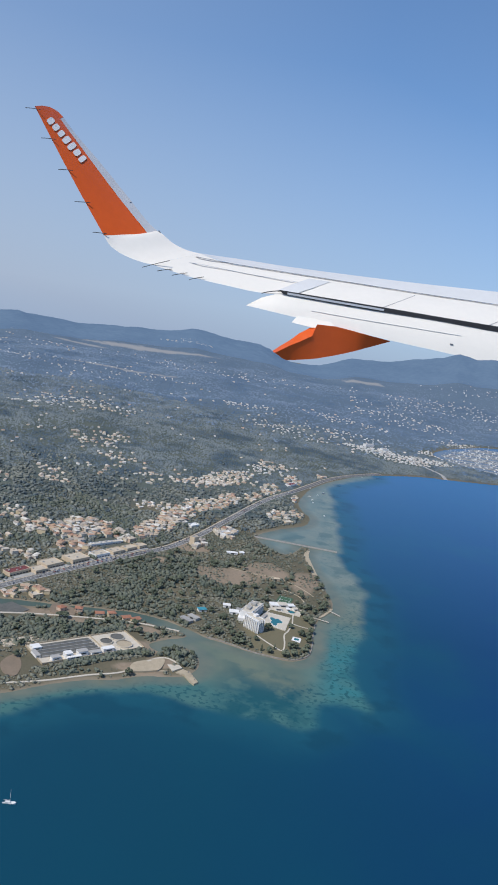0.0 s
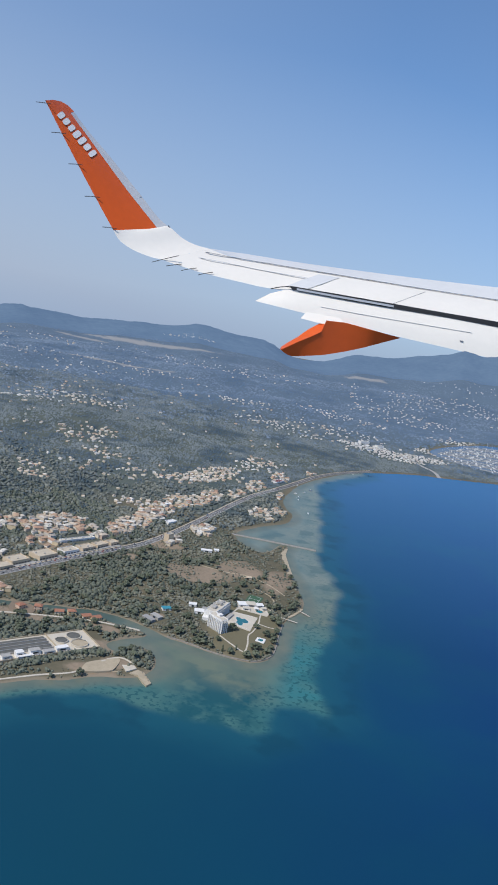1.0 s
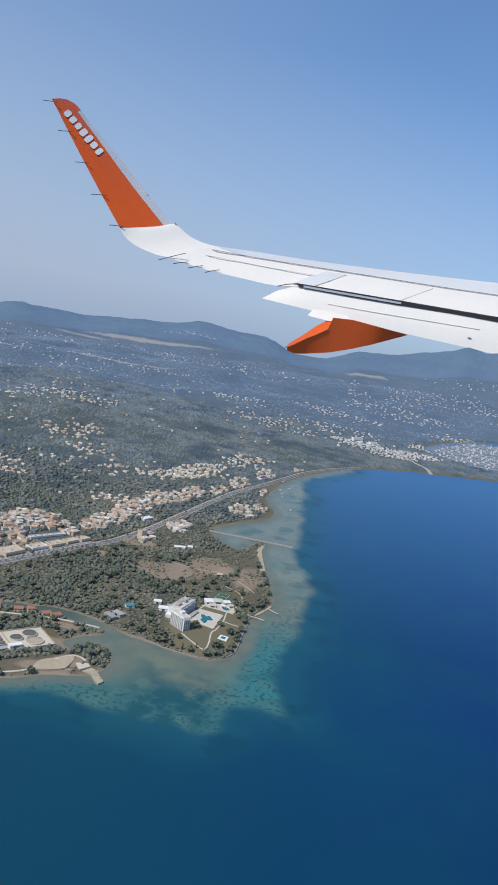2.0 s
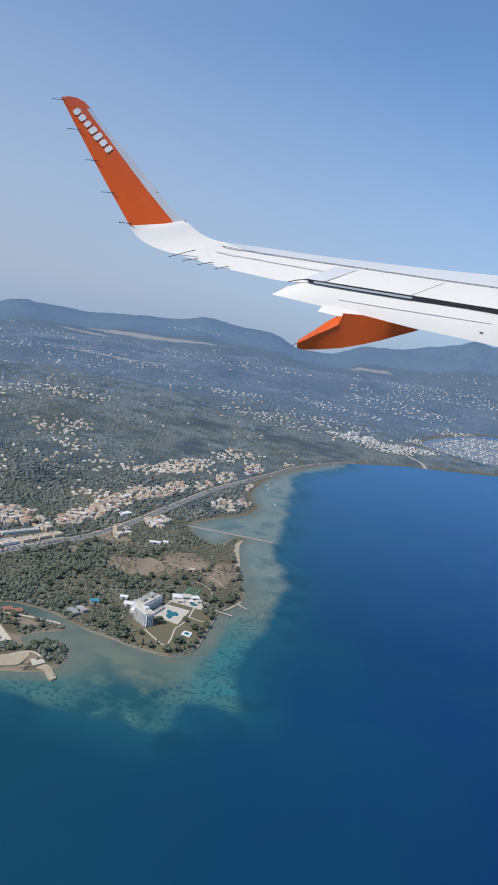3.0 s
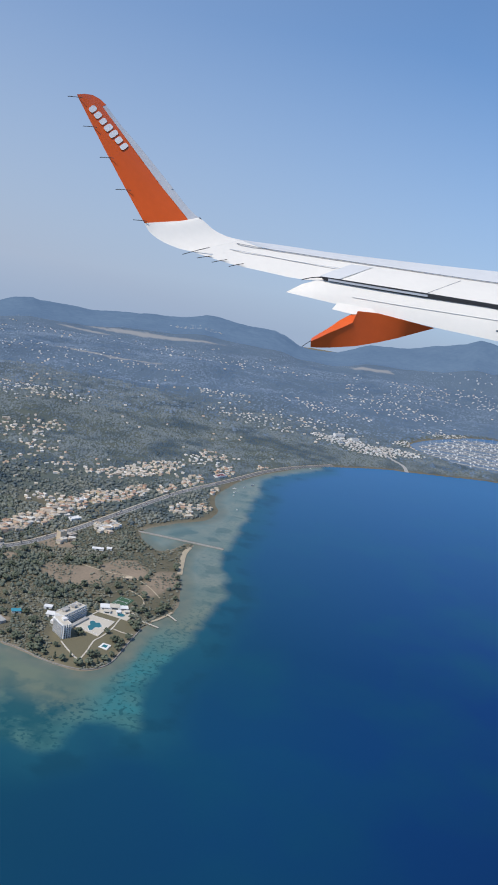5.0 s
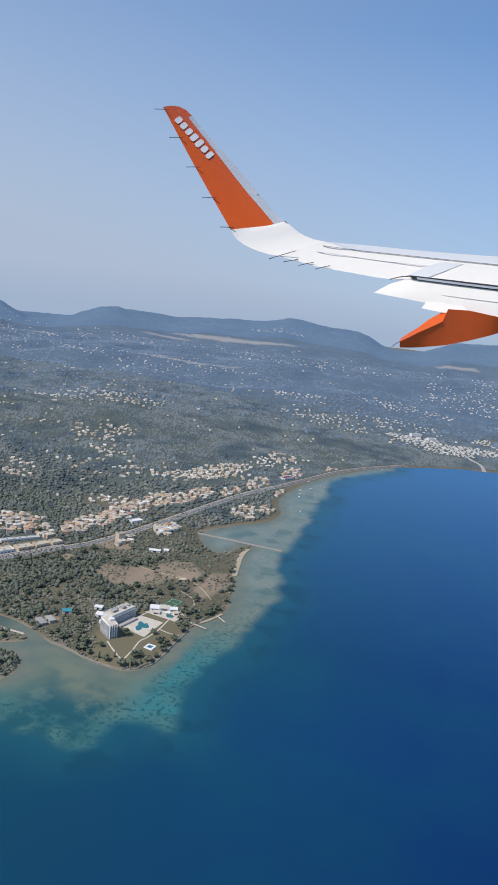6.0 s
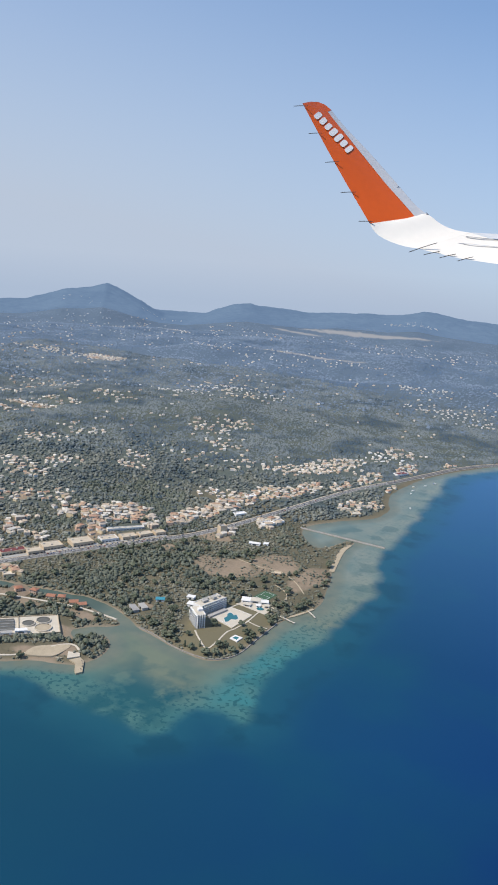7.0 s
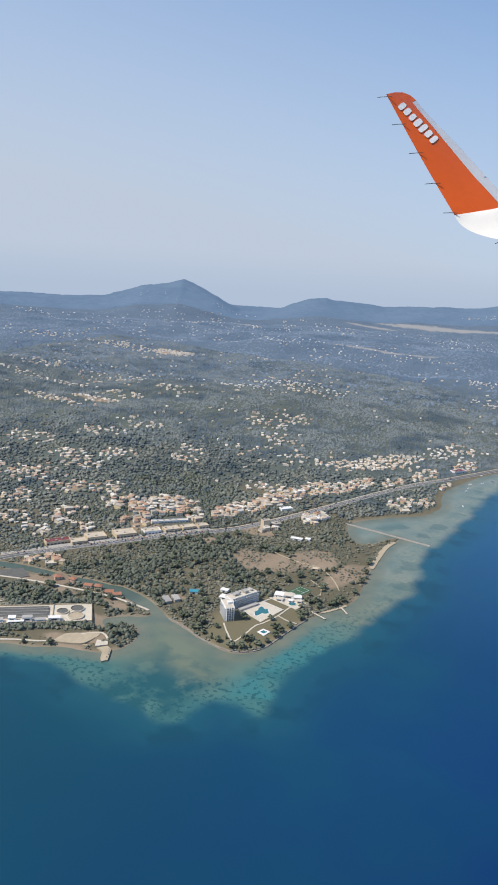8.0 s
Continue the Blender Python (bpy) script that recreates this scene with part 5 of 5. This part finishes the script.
# ---- the market halls along the road ----
for u, v, sx_, sy_, h, ro, wall_m, roof_m, lb in [(-150.5, 401, 15, 6.0, 2.4, 62, M_TAN, M_MAROON, "warehouse with a maroon sheet roof"), (-141.5, 409, 9, 7, 2.2, 60, M_TAN, M_TANROOF, "tan flat-roofed shop by the road"),
                                                  (-139, 421, 12, 9, 2.8, 60, M_TAN, M_TANROOF, "tan flat-roofed market hall"), (-129, 436, 13, 10, 3.0, 60, M_TAN, M_TANROOF, "large tan flat-roofed market hall"),
                                                  (-119, 450, 11, 7, 2.4, 58, M_WHITE, M_TANROOF, "cream flat-roofed shop hall"), (-112, 461, 10, 7, 2.2, 60, M_TAN, M_TANROOF, "tan roadside shop hall"),
                                                  (-106, 470.5, 9, 6, 2.4, 62, M_TAN, M_TANROOF, "ochre roadside shop hall"), (-101, 479, 7, 6, 2.4, 62, M_TAN, M_TANROOF, "ochre corner shop hall"),
                                                  (-121, 471, 24, 3.2, 1.8, 50, M_WHITE, M_DECK, "long white shed behind the shops"), (-71, 508, 5, 4, 5.2, 62, M_TAN, M_ROOFGREY, "tall pale apartment block by the road"),
                                                  (-54, 541, 9, 6, 2.8, 62, M_WHITE, M_WHITE, "white flat-roofed roadside block"), (-50, 550, 7, 5, 2.4, 62, M_WHITE, M_CONC, "white flat-roofed roadside block"),
                                                  (-79, 548, 9, 5, 2.0, 60, M_WHITE, M_WHITE, "white supermarket shed by the road"), (-20, 738, 13, 6, 2.4, 62, M_WHITE, M_MAROON, "long shed with a red roof"),
                                                  (-14, 605, 7, 6, 1.8, 40, M_TAN, M_DECK, "pale beach restaurant by the lagoon"), (-130, 376, 6, 5, 1.8, 50, M_TAN, M_DECK, "ochre house block by the river"),
                                                  (62, 1044, 14, 6, 3.4, 35, M_WHITE, M_CONC, "large white institution block above the harbour"), (82, 1036, 10, 6, 2.8, 35, M_WHITE, M_CONC, "white institution block above the harbour"), (-92, 590, 8, 5, 2.2, 60, M_WHITE, M_WHITE, "white hall in the town")]:
    h *= 0.68 if sx_ > 5 and v < 900 else 1.0
    hall = thing("market_hall" if sx_ > 8 else "shop", pose(u, v, gz(u, v), 0, 0, ro), lb, "building", "halls along the road")
    part("wall", box_mesh("wall", wall_m, 0, 0, h / 2 - 0.6, sx_, sy_, h + 1.2, bevel=0.04), hall)
    part("roof", box_mesh("roof", roof_m, 0, 0, h + 0.06, sx_ - 0.5, sy_ - 0.5, 0.12), hall)
    for s in (-1, 1):
        part("parapet", box_mesh("parapet", wall_m, 0, s * (sy_ / 2 - 0.12), h + 0.2, sx_, 0.24, 0.5), hall)
        part("parapet", box_mesh("parapet", wall_m, s * (sx_ / 2 - 0.12), 0, h + 0.2, 0.24, sy_ - 0.5, 0.5), hall)
    bays = max(2, int(sx_ / 2))
    glass = box_mesh("shop_window", M_GLASS, 0, -sy_ / 2 - 0.01, min(h * 0.3, 0.6), sx_ / bays * 0.6, 0.08, min(h * 0.4, 0.8))
    for k in range(bays):
        part("shop_window", glass, hall, Matrix.Translation(((k + 0.5) * sx_ / bays - sx_ / 2, 0, 0)))
    for k in range(int(sx_ // 5)):
        part("roof_unit", box_mesh("roof_unit", M_CONC, k * 4 - sx_ / 3, sy_ * 0.15 * (-1) ** k, h + 0.35, 0.9, 0.8, 0.6, bevel=0.04), hall)
park = [(-146, 349), (-137, 362), (-126, 357), (-131, 344)]
part("surface", prism("surface", [(x + 136, y - 353) for x, y in park], -0.6, 0.12, M_DARKCONC), thing("car_park", pose(-136, 353, gz(-136, 353) + 0.2), "dark asphalt car park by the river", "car park"))


# ---- boats and cars ----
def boat_kind(ln, beam, mast, cabin):
    """A small boat: hull, deck, cabin and, for a sailing boat, a mast with boom."""
    ob = new("boat")
    bm = bmesh.new()
    ring = []
    for k in range(9):
        t = k / 8
        w = beam / 2 * math.sin(math.pi * min(1, 0.28 + 0.72 * (1 - t) ** 0.7)) if t < 1 else 0.02
        x = -ln / 2 + ln * t
        sheer = 0.34 + 0.22 * t * t
        ring.append([bm.verts.new((x, -w, sheer)), bm.verts.new((x, -w * 0.55, -0.15)), bm.verts.new((x, w * 0.55, -0.15)), bm.verts.new((x, w, sheer))])
    for a, b2 in zip(ring, ring[1:]):
        for i in range(4):
            bm.faces.new((a[i], a[(i + 1) % 4], b2[(i + 1) % 4], b2[i]))
    bm.faces.new(ring[0])
    part("hull", bm_mesh("hull", bm, M_HULL), ob)
    if cabin:
        part("cabin", box_mesh("cabin", M_WHITE, -ln * 0.08, 0, 0.6, ln * 0.38, beam * 0.55, 0.42, bevel=0.08), ob)
    if mast:
        bm = bmesh.new()
        bmesh.ops.create_cone(bm, segments=6, radius1=0.06, radius2=0.035, depth=mast, matrix=Matrix.Translation((ln * 0.06, 0, 0.4 + mast / 2)))
        part("mast", bm_mesh("mast", bm, M_WHITE), ob)
        bm = bmesh.new()
        bmesh.ops.create_cone(bm, segments=6, radius1=0.09, radius2=0.09, depth=ln * 0.42, matrix=pose(-ln * 0.16, 0, 1.15, 0, 90, 0))
        part("boom", bm_mesh("boom", bm, M_WHITE), ob, label="boom with furled white sail")
    return tagged(ob, "", "boat")


YACHT, LAUNCH = boat_kind(4.4, 1.35, 4.6, True), boat_kind(3.0, 1.1, 0, True)
one = copy_thing(YACHT, pose(-75.9, 213.7, 0.02, 0, 0, 12))
tagged(one, "white sailing boat with its sails furled on the open water", group="boats at anchor")
for x, y in [(-1, 712), (6, 722), (2, 700), (11, 735), (3, 690), (14, 650), (-2, 745)]:
    one = copy_thing(LAUNCH, pose(x, y, 0.02, 0, 0, grng.random() * 360))
    tagged(one, "small white launch moored off the beach", group="boats at anchor")
BIG = boat_kind(7.5, 2.4, 9.0, True)
for row in range(13):
    y0 = 1018 + row * 16 + (0, 6, 1)[row % 3]
    x0 = (190, 168, 163, 160, 158, 162, 170, 178, 188, 196, 204, 218, 236)[row] + 4
    pt = thing("pontoon", pose(x0 + 70, y0, 0.3), "long pale marina pontoon", "pontoon", "pontoons of the marina")
    part("deck", box_mesh("deck", M_CONC, 0, 0, 0, 140, 2.2, 0.6), pt)
    for k in range(24):
        if grng.random() < 0.2:
            continue
        one = copy_thing(BIG, pose(x0 + 3 + k * 5.8 + grng.normal(0, 1.3), y0 + (6 if k % 2 else -6) + grng.normal(0, 1.2), 0.02, 0, 0, (90 if k % 2 else -90) + grng.normal(0, 14)))
        tagged(one, "white yacht berthed in the marina", group="boats of the marina")
for ob in (YACHT, LAUNCH, BIG):
    for o in [*ob.children_recursive, ob]:
        bpy.data.objects.remove(o)


def car_kind():
    ob = new("car")
    part("body", box_mesh("body", M_CAR, 0, 0, 0.27, 1.25, 0.52, 0.26, bevel=0.06), ob)
    part("cabin", box_mesh("cabin", M_GLASS, -0.05, 0, 0.48, 0.66, 0.46, 0.2, bevel=0.05), ob)
    wheel = bmesh.new()
    bmesh.ops.create_cone(wheel, segments=10, radius1=0.13, radius2=0.13, depth=0.1, cap_ends=True, matrix=pose(0, 0, 0, 90, 0, 0))
    wme = bm_mesh("wheel", wheel, M_BLACK)
    for u in (-0.38, 0.38):
        for v in (-0.25, 0.25):
            part("wheel", wme, ob, Matrix.Translation((u, v, 0.13)))
    return tagged(ob, "", "car")


CAR = car_kind()
for k in range(84):
    if k < 40:
        i = int(grng.uniform(12, 48))
        p, q = road_line[i], road_line[i + 1]
        ang = math.atan2(q[1] - p[1], q[0] - p[0])
        t, off = grng.random(), (0.8, 1.6, -0.8, -1.6)[k % 4]
        x, y = p[0] + (q[0] - p[0]) * t - math.sin(ang) * off, p[1] + (q[1] - p[1]) * t + math.cos(ang) * off
        z, deg, lb = gz(x, y) + 0.35, math.degrees(ang), "car driving on the coastal road"
    else:
        t = (k - 40) / 44
        x, y = -136 + 42 * t + 1.5 * (k % 2), 412 + 63 * t - 1.5 * (k % 2)
        z, deg, lb = gz(x, y) + 0.1, 150, "car parked before the shops"
    tagged(copy_thing(CAR, pose(x, y, z, 0, 0, deg)), lb, group="cars of the town")
for o in [*CAR.children_recursive, CAR]:
    bpy.data.objects.remove(o)

# ---- the aircraft wing ----
# It flies along with the traveller. In a place that stands still it hangs far out and large, so that it keeps its bearing the whole way.
WING_REACH, WING_UNIT = 4450.0, 4450.0 * math.tan(radians(17)) / 441
WING_FRAME = Matrix(((0.98173554, -0.16806872, 0.08915287, 1.7965), (0.11582434, 0.15623579, -0.98090525, -10.7931),
                     (0.15093063, 0.97331562, 0.17284868, 165.7031), (0, 0, 0, 1)))
WING_BASE = Vector((-110 * WING_UNIT, 300 * WING_UNIT, -WING_REACH))
wing = thing("aircraft_wing", WING_FRAME @ Matrix.Translation(WING_BASE), "white aircraft wing with an upswept orange winglet, high over the land", "aircraft wing")


def wp(a, h, away=0.0):
    """A point of the wing, placed to fit the camera's view: a to the right and h down in view units, away from the
    traveller in metres.
    """
    c, s = math.cos(0.0239), math.sin(0.0239)
    q = (c * (a - 300) - s * (h - 450) - 141, -(s * (a - 300) + c * (h - 450)) + 334)
    k = WING_UNIT * (1 + away / WING_REACH)
    return Vector((q[0] * k, q[1] * k, -WING_REACH - away)) - WING_BASE


def slab(name, outline, material, parent, back=14.0, label="", smooth_shade=False):
    """A solid plate over an outline of (a, h, away) points."""
    bm = bmesh.new()
    front = [bm.verts.new(wp(*p)) for p in outline]
    rear = [bm.verts.new(wp(p[0], p[1] + 0.15, p[2] + back)) for p in outline]
    f = bm.faces.new(front)
    g = bm.faces.new(rear[::-1])
    for i in range(len(front)):
        j = (i + 1) % len(front)
        bm.faces.new((front[i], rear[i], rear[j], front[j]))
    bmesh.ops.triangulate(bm, faces=[f, g])
    return part(name, bm_mesh(name, bm, material, smooth_shade), parent, label=label)


def loft(name, rows, material, parent, back=30.0, label=""):
    """A closed, smoothly shaded skin over rows of (a, h, away) points of equal count."""
    bm = bmesh.new()
    grid = [[bm.verts.new(wp(*p)) for p in row] for row in rows]
    rear = [[bm.verts.new(wp(p[0], p[1], p[2] + back)) for p in row] for row in rows]
    for i in range(len(rows) - 1):
        for j in range(len(rows[0]) - 1):
            bm.faces.new((grid[i][j], grid[i][j + 1], grid[i + 1][j + 1], grid[i + 1][j]))
            bm.faces.new((rear[i][j], rear[i + 1][j], rear[i + 1][j + 1], rear[i][j + 1]))
    ring = [(0, j) for j in range(len(rows[0]))] + [(i, len(rows[0]) - 1) for i in range(1, len(rows))]
    ring += [(len(rows) - 1, j) for j in range(len(rows[0]) - 2, -1, -1)] + [(i, 0) for i in range(len(rows) - 2, 0, -1)]
    for (a, b2), (c, d) in zip(ring, ring[1:] + ring[:1]):
        wall = bm.faces.new((grid[a][b2], rear[a][b2], rear[c][d], grid[c][d]))
        for e in wall.edges:
            e.smooth = False
    return part(name, bm_mesh(name, bm, material, True), parent, label=label)


def along(points, count):
    """Points evenly spread along a polyline."""
    p = np.array(points, float)
    s = np.concatenate([[0], np.cumsum(np.hypot(*np.diff(p[:, :2], axis=0).T))])
    return np.stack([np.interp(np.linspace(0, s[-1], count), s, p[:, k]) for k in range(p.shape[1])], -1)


def skin(name, upper, lower, material, near, far, steps=14, back=25.0, bulge=0.0, label=""):
    """A skin between an upper and a lower edge; near and far are the depths of its lower and upper edge."""
    u, w = along(spline(upper, 6), 26), along(spline(lower, 6), 26)
    rows = []
    for t in np.linspace(0, 1, steps):
        row = u * (1 - t) + w * t
        rows.append([(p[0], p[1], far * (1 - t) + near * t - bulge * math.sin(math.pi * t)) for p in row])
    return loft(name, rows, material, wing, back, label)


# winglet: orange blade, bare leading edge, white root
TRAIL = [(56.4, 192), (100, 272), (143, 348), (184.5, 418.5)]
FRONT = [(101, 212), (150, 275), (205, 345), (263, 414)]
winglet = skin("winglet", FRONT, TRAIL, M_ORANGE, 0, 190, bulge=14, label="orange winglet blade")
slab("winglet_tip", [(56.4, 192, -4), (70, 190.8, 88), (84, 193, 168), (97, 200, 215), (108, 210.5, 230), (101, 213, 184), (80, 203.5, 98)], M_ORANGE, wing, 10, "rounded orange winglet tip")
skin("leading_edge", [(108, 211), (133, 243), (178, 293), (227, 351), (262, 393), (281, 409)], [(100.5, 212), (125, 243), (160, 287), (208, 349), (245, 392), (263, 414.5)],
     M_BAREMETAL, 188, 230, steps=5, label="bare metal leading edge")
slab("edge_joint", [(227, 350, 222), (232, 357, 222), (222, 364, 205), (220, 361, 205)], M_WINGGREY, wing, 3)
skin("winglet_root", [(263, 413), (281, 409), (307, 429), (330, 440), (356, 446.5)], [(184.5, 418.5), (195.5, 435.5), (218, 451), (249, 463), (270, 467.5)],
     M_WINGWHITE, 0, 190, bulge=14, label="white curved winglet root")
slab("fuel_vent", [(281, 406, 190), (286, 412, 190), (285, 416, 184), (281, 413, 184)], M_LINE, wing, 3)

# main wing: upper skin in two bands, divided by the black slat joint
SKY_EDGE = [(354, 446), (400, 451.5), (431, 455), (517, 466.5), (633, 479), (750, 490.5), (881, 501.5), (1010, 511), (1150, 519)]
SEAM = [(330, 450), (400, 460.5), (442, 466.5), (517, 476.5), (633, 492), (750, 507.5), (881, 523.5), (1010, 540), (1150, 556)]
REAR = [(270, 467.5), (338, 488), (395, 500), (466, 514), (501, 508.8), (590, 521.5), (680, 534.5), (775, 549), (881, 564.5), (1010, 583), (1150, 603)]
REAR_TOP = [(356, 446.6)] + [(a, h + 1.0) for a, h in SEAM[1:]]
REAR_LOW = [(270, 467.5), (338, 488), (395, 500), (466, 514), (530, 517), (633, 527.5), (750, 545), (881, 564.5), (1010, 583), (1150, 603)]
FLAP_TOP = [(440, 535.6), (462, 524), (493, 514.5), (600, 529.8), (684, 541.8), (780, 554.2), (881, 570), (1150, 611)]
FLAP_LOW = [(440, 536.4), (470, 543), (500, 549.5), (530, 556), (600, 571), (694, 592), (789, 611), (881, 630), (1150, 684)]
skin("front_skin", [(356, 446)] + SKY_EDGE[1:], [(356, 446.5)] + SEAM[1:], M_PALEGREY, 190, 300, steps=6, bulge=6, label="white forward wing skin")
skin("rear_skin", REAR_TOP, REAR_LOW, M_WINGWHITE, 0, 190, steps=14, bulge=14, label="white rear wing skin with spoiler panels")


def depth_on(top, low, near, far, a, h, bulge=12.0):
    """Depth of a skin at a point of it."""
    h0 = np.interp(a, [p[0] for p in top], [p[1] for p in top])
    h1 = np.interp(a, [p[0] for p in low], [p[1] for p in low])
    t = float(np.clip((h - h0) / max(h1 - h0, 1.0), -0.2, 1.5))
    return far * (1 - t) + near * t - bulge * max(0.0, math.sin(math.pi * t))


def strip(name, points, width, material, away=None, flap=False, label="", lift=4.5):
    """A thin strip laid on a skin along a line, or hung at one depth."""
    p = spline(points, 5)

    def at(a, h):
        if away is not None:
            return (a, h, away)
        return (a, h, (depth_on(FLAP_TOP, FLAP_LOW, -60, 0, a, h, 10) if flap else depth_on(REAR_TOP, REAR_LOW, 0, 190, a, h)) - lift)

    top = [at(a, h - width / 2) for a, h in p]
    low = [at(a, h + width / 2) for a, h in p[::-1]]
    return slab(name, top + low, material, wing, 4.0, label)


strip("slat_seam", [(349, 452.3), (400, 460.8), (442, 466.8), (517, 477), (633, 492.5), (750, 508), (881, 524), (1010, 540.5)], 0.75, M_LINE, lift=14, label="dark joint line")
strip("aileron_line", [(307, 458.7), (360, 466), (442, 480.5), (490, 487.5), (530, 492.8)], 0.6, M_WINGGREY, lift=14)
grey_pts = [(493, 508.5), (520, 497), (550, 486), (587, 490.8), (556, 503), (530, 512.5)]
slab("grey_walkway_panel", [(a, h, depth_on(REAR_TOP, REAR_LOW, 0, 190, a, h) - 8) for a, h in grey_pts], M_PALEGREY, wing, 3, "pale grey wing panel")
strip("spoiler_gap", [(738.5, 511.5), (710, 523), (681, 534.5)], 0.7, M_LINE)
strip("spoiler_gap", [(905, 546), (869, 562.5)], 0.9, M_LINE)
strip("aileron_edge", [(466, 514), (482, 510.5), (499, 509)], 1.5, M_BLACK, away=-8)
# solid black plate painted as the shade of the gap before the flap
slab("flap_slot", [(498, 507.5, -8), (600, 522, -8), (680, 533.6, -8), (775, 547.5, -8), (881, 562.5, -8), (1150, 600, -8), (1150, 615, -8), (881, 572, -8), (780, 555.5, -8), (684, 542.5, -8), (600, 530, -8), (505, 515, -8)],
     M_BLACK, wing, 5, "black plate standing in for shade in the slot before the flap")
strip("slot_lip", [(512, 513.4), (590, 525.2), (684, 538.8)], 3.6, M_WINGGREY, away=-14)
skin("flap", FLAP_TOP, FLAP_LOW, M_WINGWHITE, -60, 0, steps=8, bulge=10, label="lowered white trailing-edge flap")
tab_pts = [(530, 553), (520.6, 564.5), (540, 569), (557.6, 573), (567, 566.5), (600, 572), (590, 562)]
slab("flap_tab", [(a, h, -58 - max(0, h - 556) * 2.2) for a, h in tab_pts], M_WINGWHITE, wing, 8, "stepped flap corner")
strip("flap_line", [(555, 543), (635, 555.2), (720, 567), (822, 581)], 0.35, M_PALEGREY, flap=True)
strip("flap_mark", [(802, 596), (808, 597.3)], 2.2, M_LINE, flap=True)

# flap track fairing: a canoe with a lit upper facet
fair = [(486.5, 621, 631.5), (500, 615, 632), (517, 606, 631.6), (540, 596, 630), (558, 587, 628.5), (566, 567, 627.5), (600, 570, 621), (633, 578, 613), (665, 586, 603.5), (696, 593.5, 594.5)]
rows_f = []
for a, h0, h1 in fair:
    rows_f.append([(a, h0 + (h1 - h0) * t, -210 + (a - 486) * 0.9 + 34 * t) for t in np.linspace(0, 1, 9)])
loft("flap_track_fairing", rows_f, M_ORANGE, wing, 40, "orange canoe-shaped flap track fairing")
slab("fairing_facet", [(486.5, 621.5, -211), (487.5, 616, -150), (500, 607.5, -140), (517, 597, -125), (534, 584, -100), (558, 587.3, -150), (540, 596.3, -166), (517, 606.3, -185), (500, 615.3, -200)], M_ORANGE, wing, 8, "sunlit upper facet of the fairing")
slab("fairing_neck", [(534, 584, -96), (552, 574, -84), (567, 566.5, -80), (562, 580, -110), (558, 587.5, -146)], M_ORANGE, wing, 8)

# static wicks
WICKS = [(40, 195, 67, 198), (69, 248, 95, 250), (101, 303, 127, 304.5), (131, 359.5, 159, 361), (164.5, 413, 190, 415.5), (254, 473, 302, 460), (280, 479, 307, 475),
         (307, 486, 334, 481), (337, 493, 363, 487.5), (470, 630.6, 487, 619)]
for a0, h0, a1, h1 in WICKS:
    strip("static_wick", [(a0, h0), ((a0 + a1) / 2, (h0 + h1) / 2 - 0.4), (a1, h1)], 1.1, M_BLACK, away=-5, label="thin black static wick")

def depth_of_blade(a, h):
    left, right = np.interp(h, [p[1] for p in TRAIL], [p[0] for p in TRAIL]), np.interp(h, [p[1] for p in FRONT], [p[0] for p in FRONT])
    t = float(np.clip((right - a) / (right - left), 0, 1))
    return 190 * (1 - t) - 14 * math.sin(math.pi * t)


# the airline's mark on the blade, as plain white shapes
for i in range(7):
    t = i / 6
    ca, ch = 85.5 + (143 - 85.5) * t, 217.5 + (283.5 - 217.5) * t
    tall, wide = (7.2, 7.0, 6.8, 8.2, 9.0, 7.0, 8.0)[i], (5.6, 5.6, 5.2, 5.8, 5.2, 5.6, 4.8)[i]
    ring = []
    for q in range(20):
        ang = 2 * math.pi * q / 20
        u = wide * math.copysign(abs(math.cos(ang)) ** 0.55, math.cos(ang))
        v = tall * math.copysign(abs(math.sin(ang)) ** 0.55, math.sin(ang))
        pa, ph = ca + u * 0.66 + v * 0.70, ch + u * 0.75 - v * 0.52
        ring.append((pa, ph, depth_of_blade(pa, ph) - 11))
    slab("mark_shape", ring, M_WHITE, wing, 4, "white shape of the painted mark")
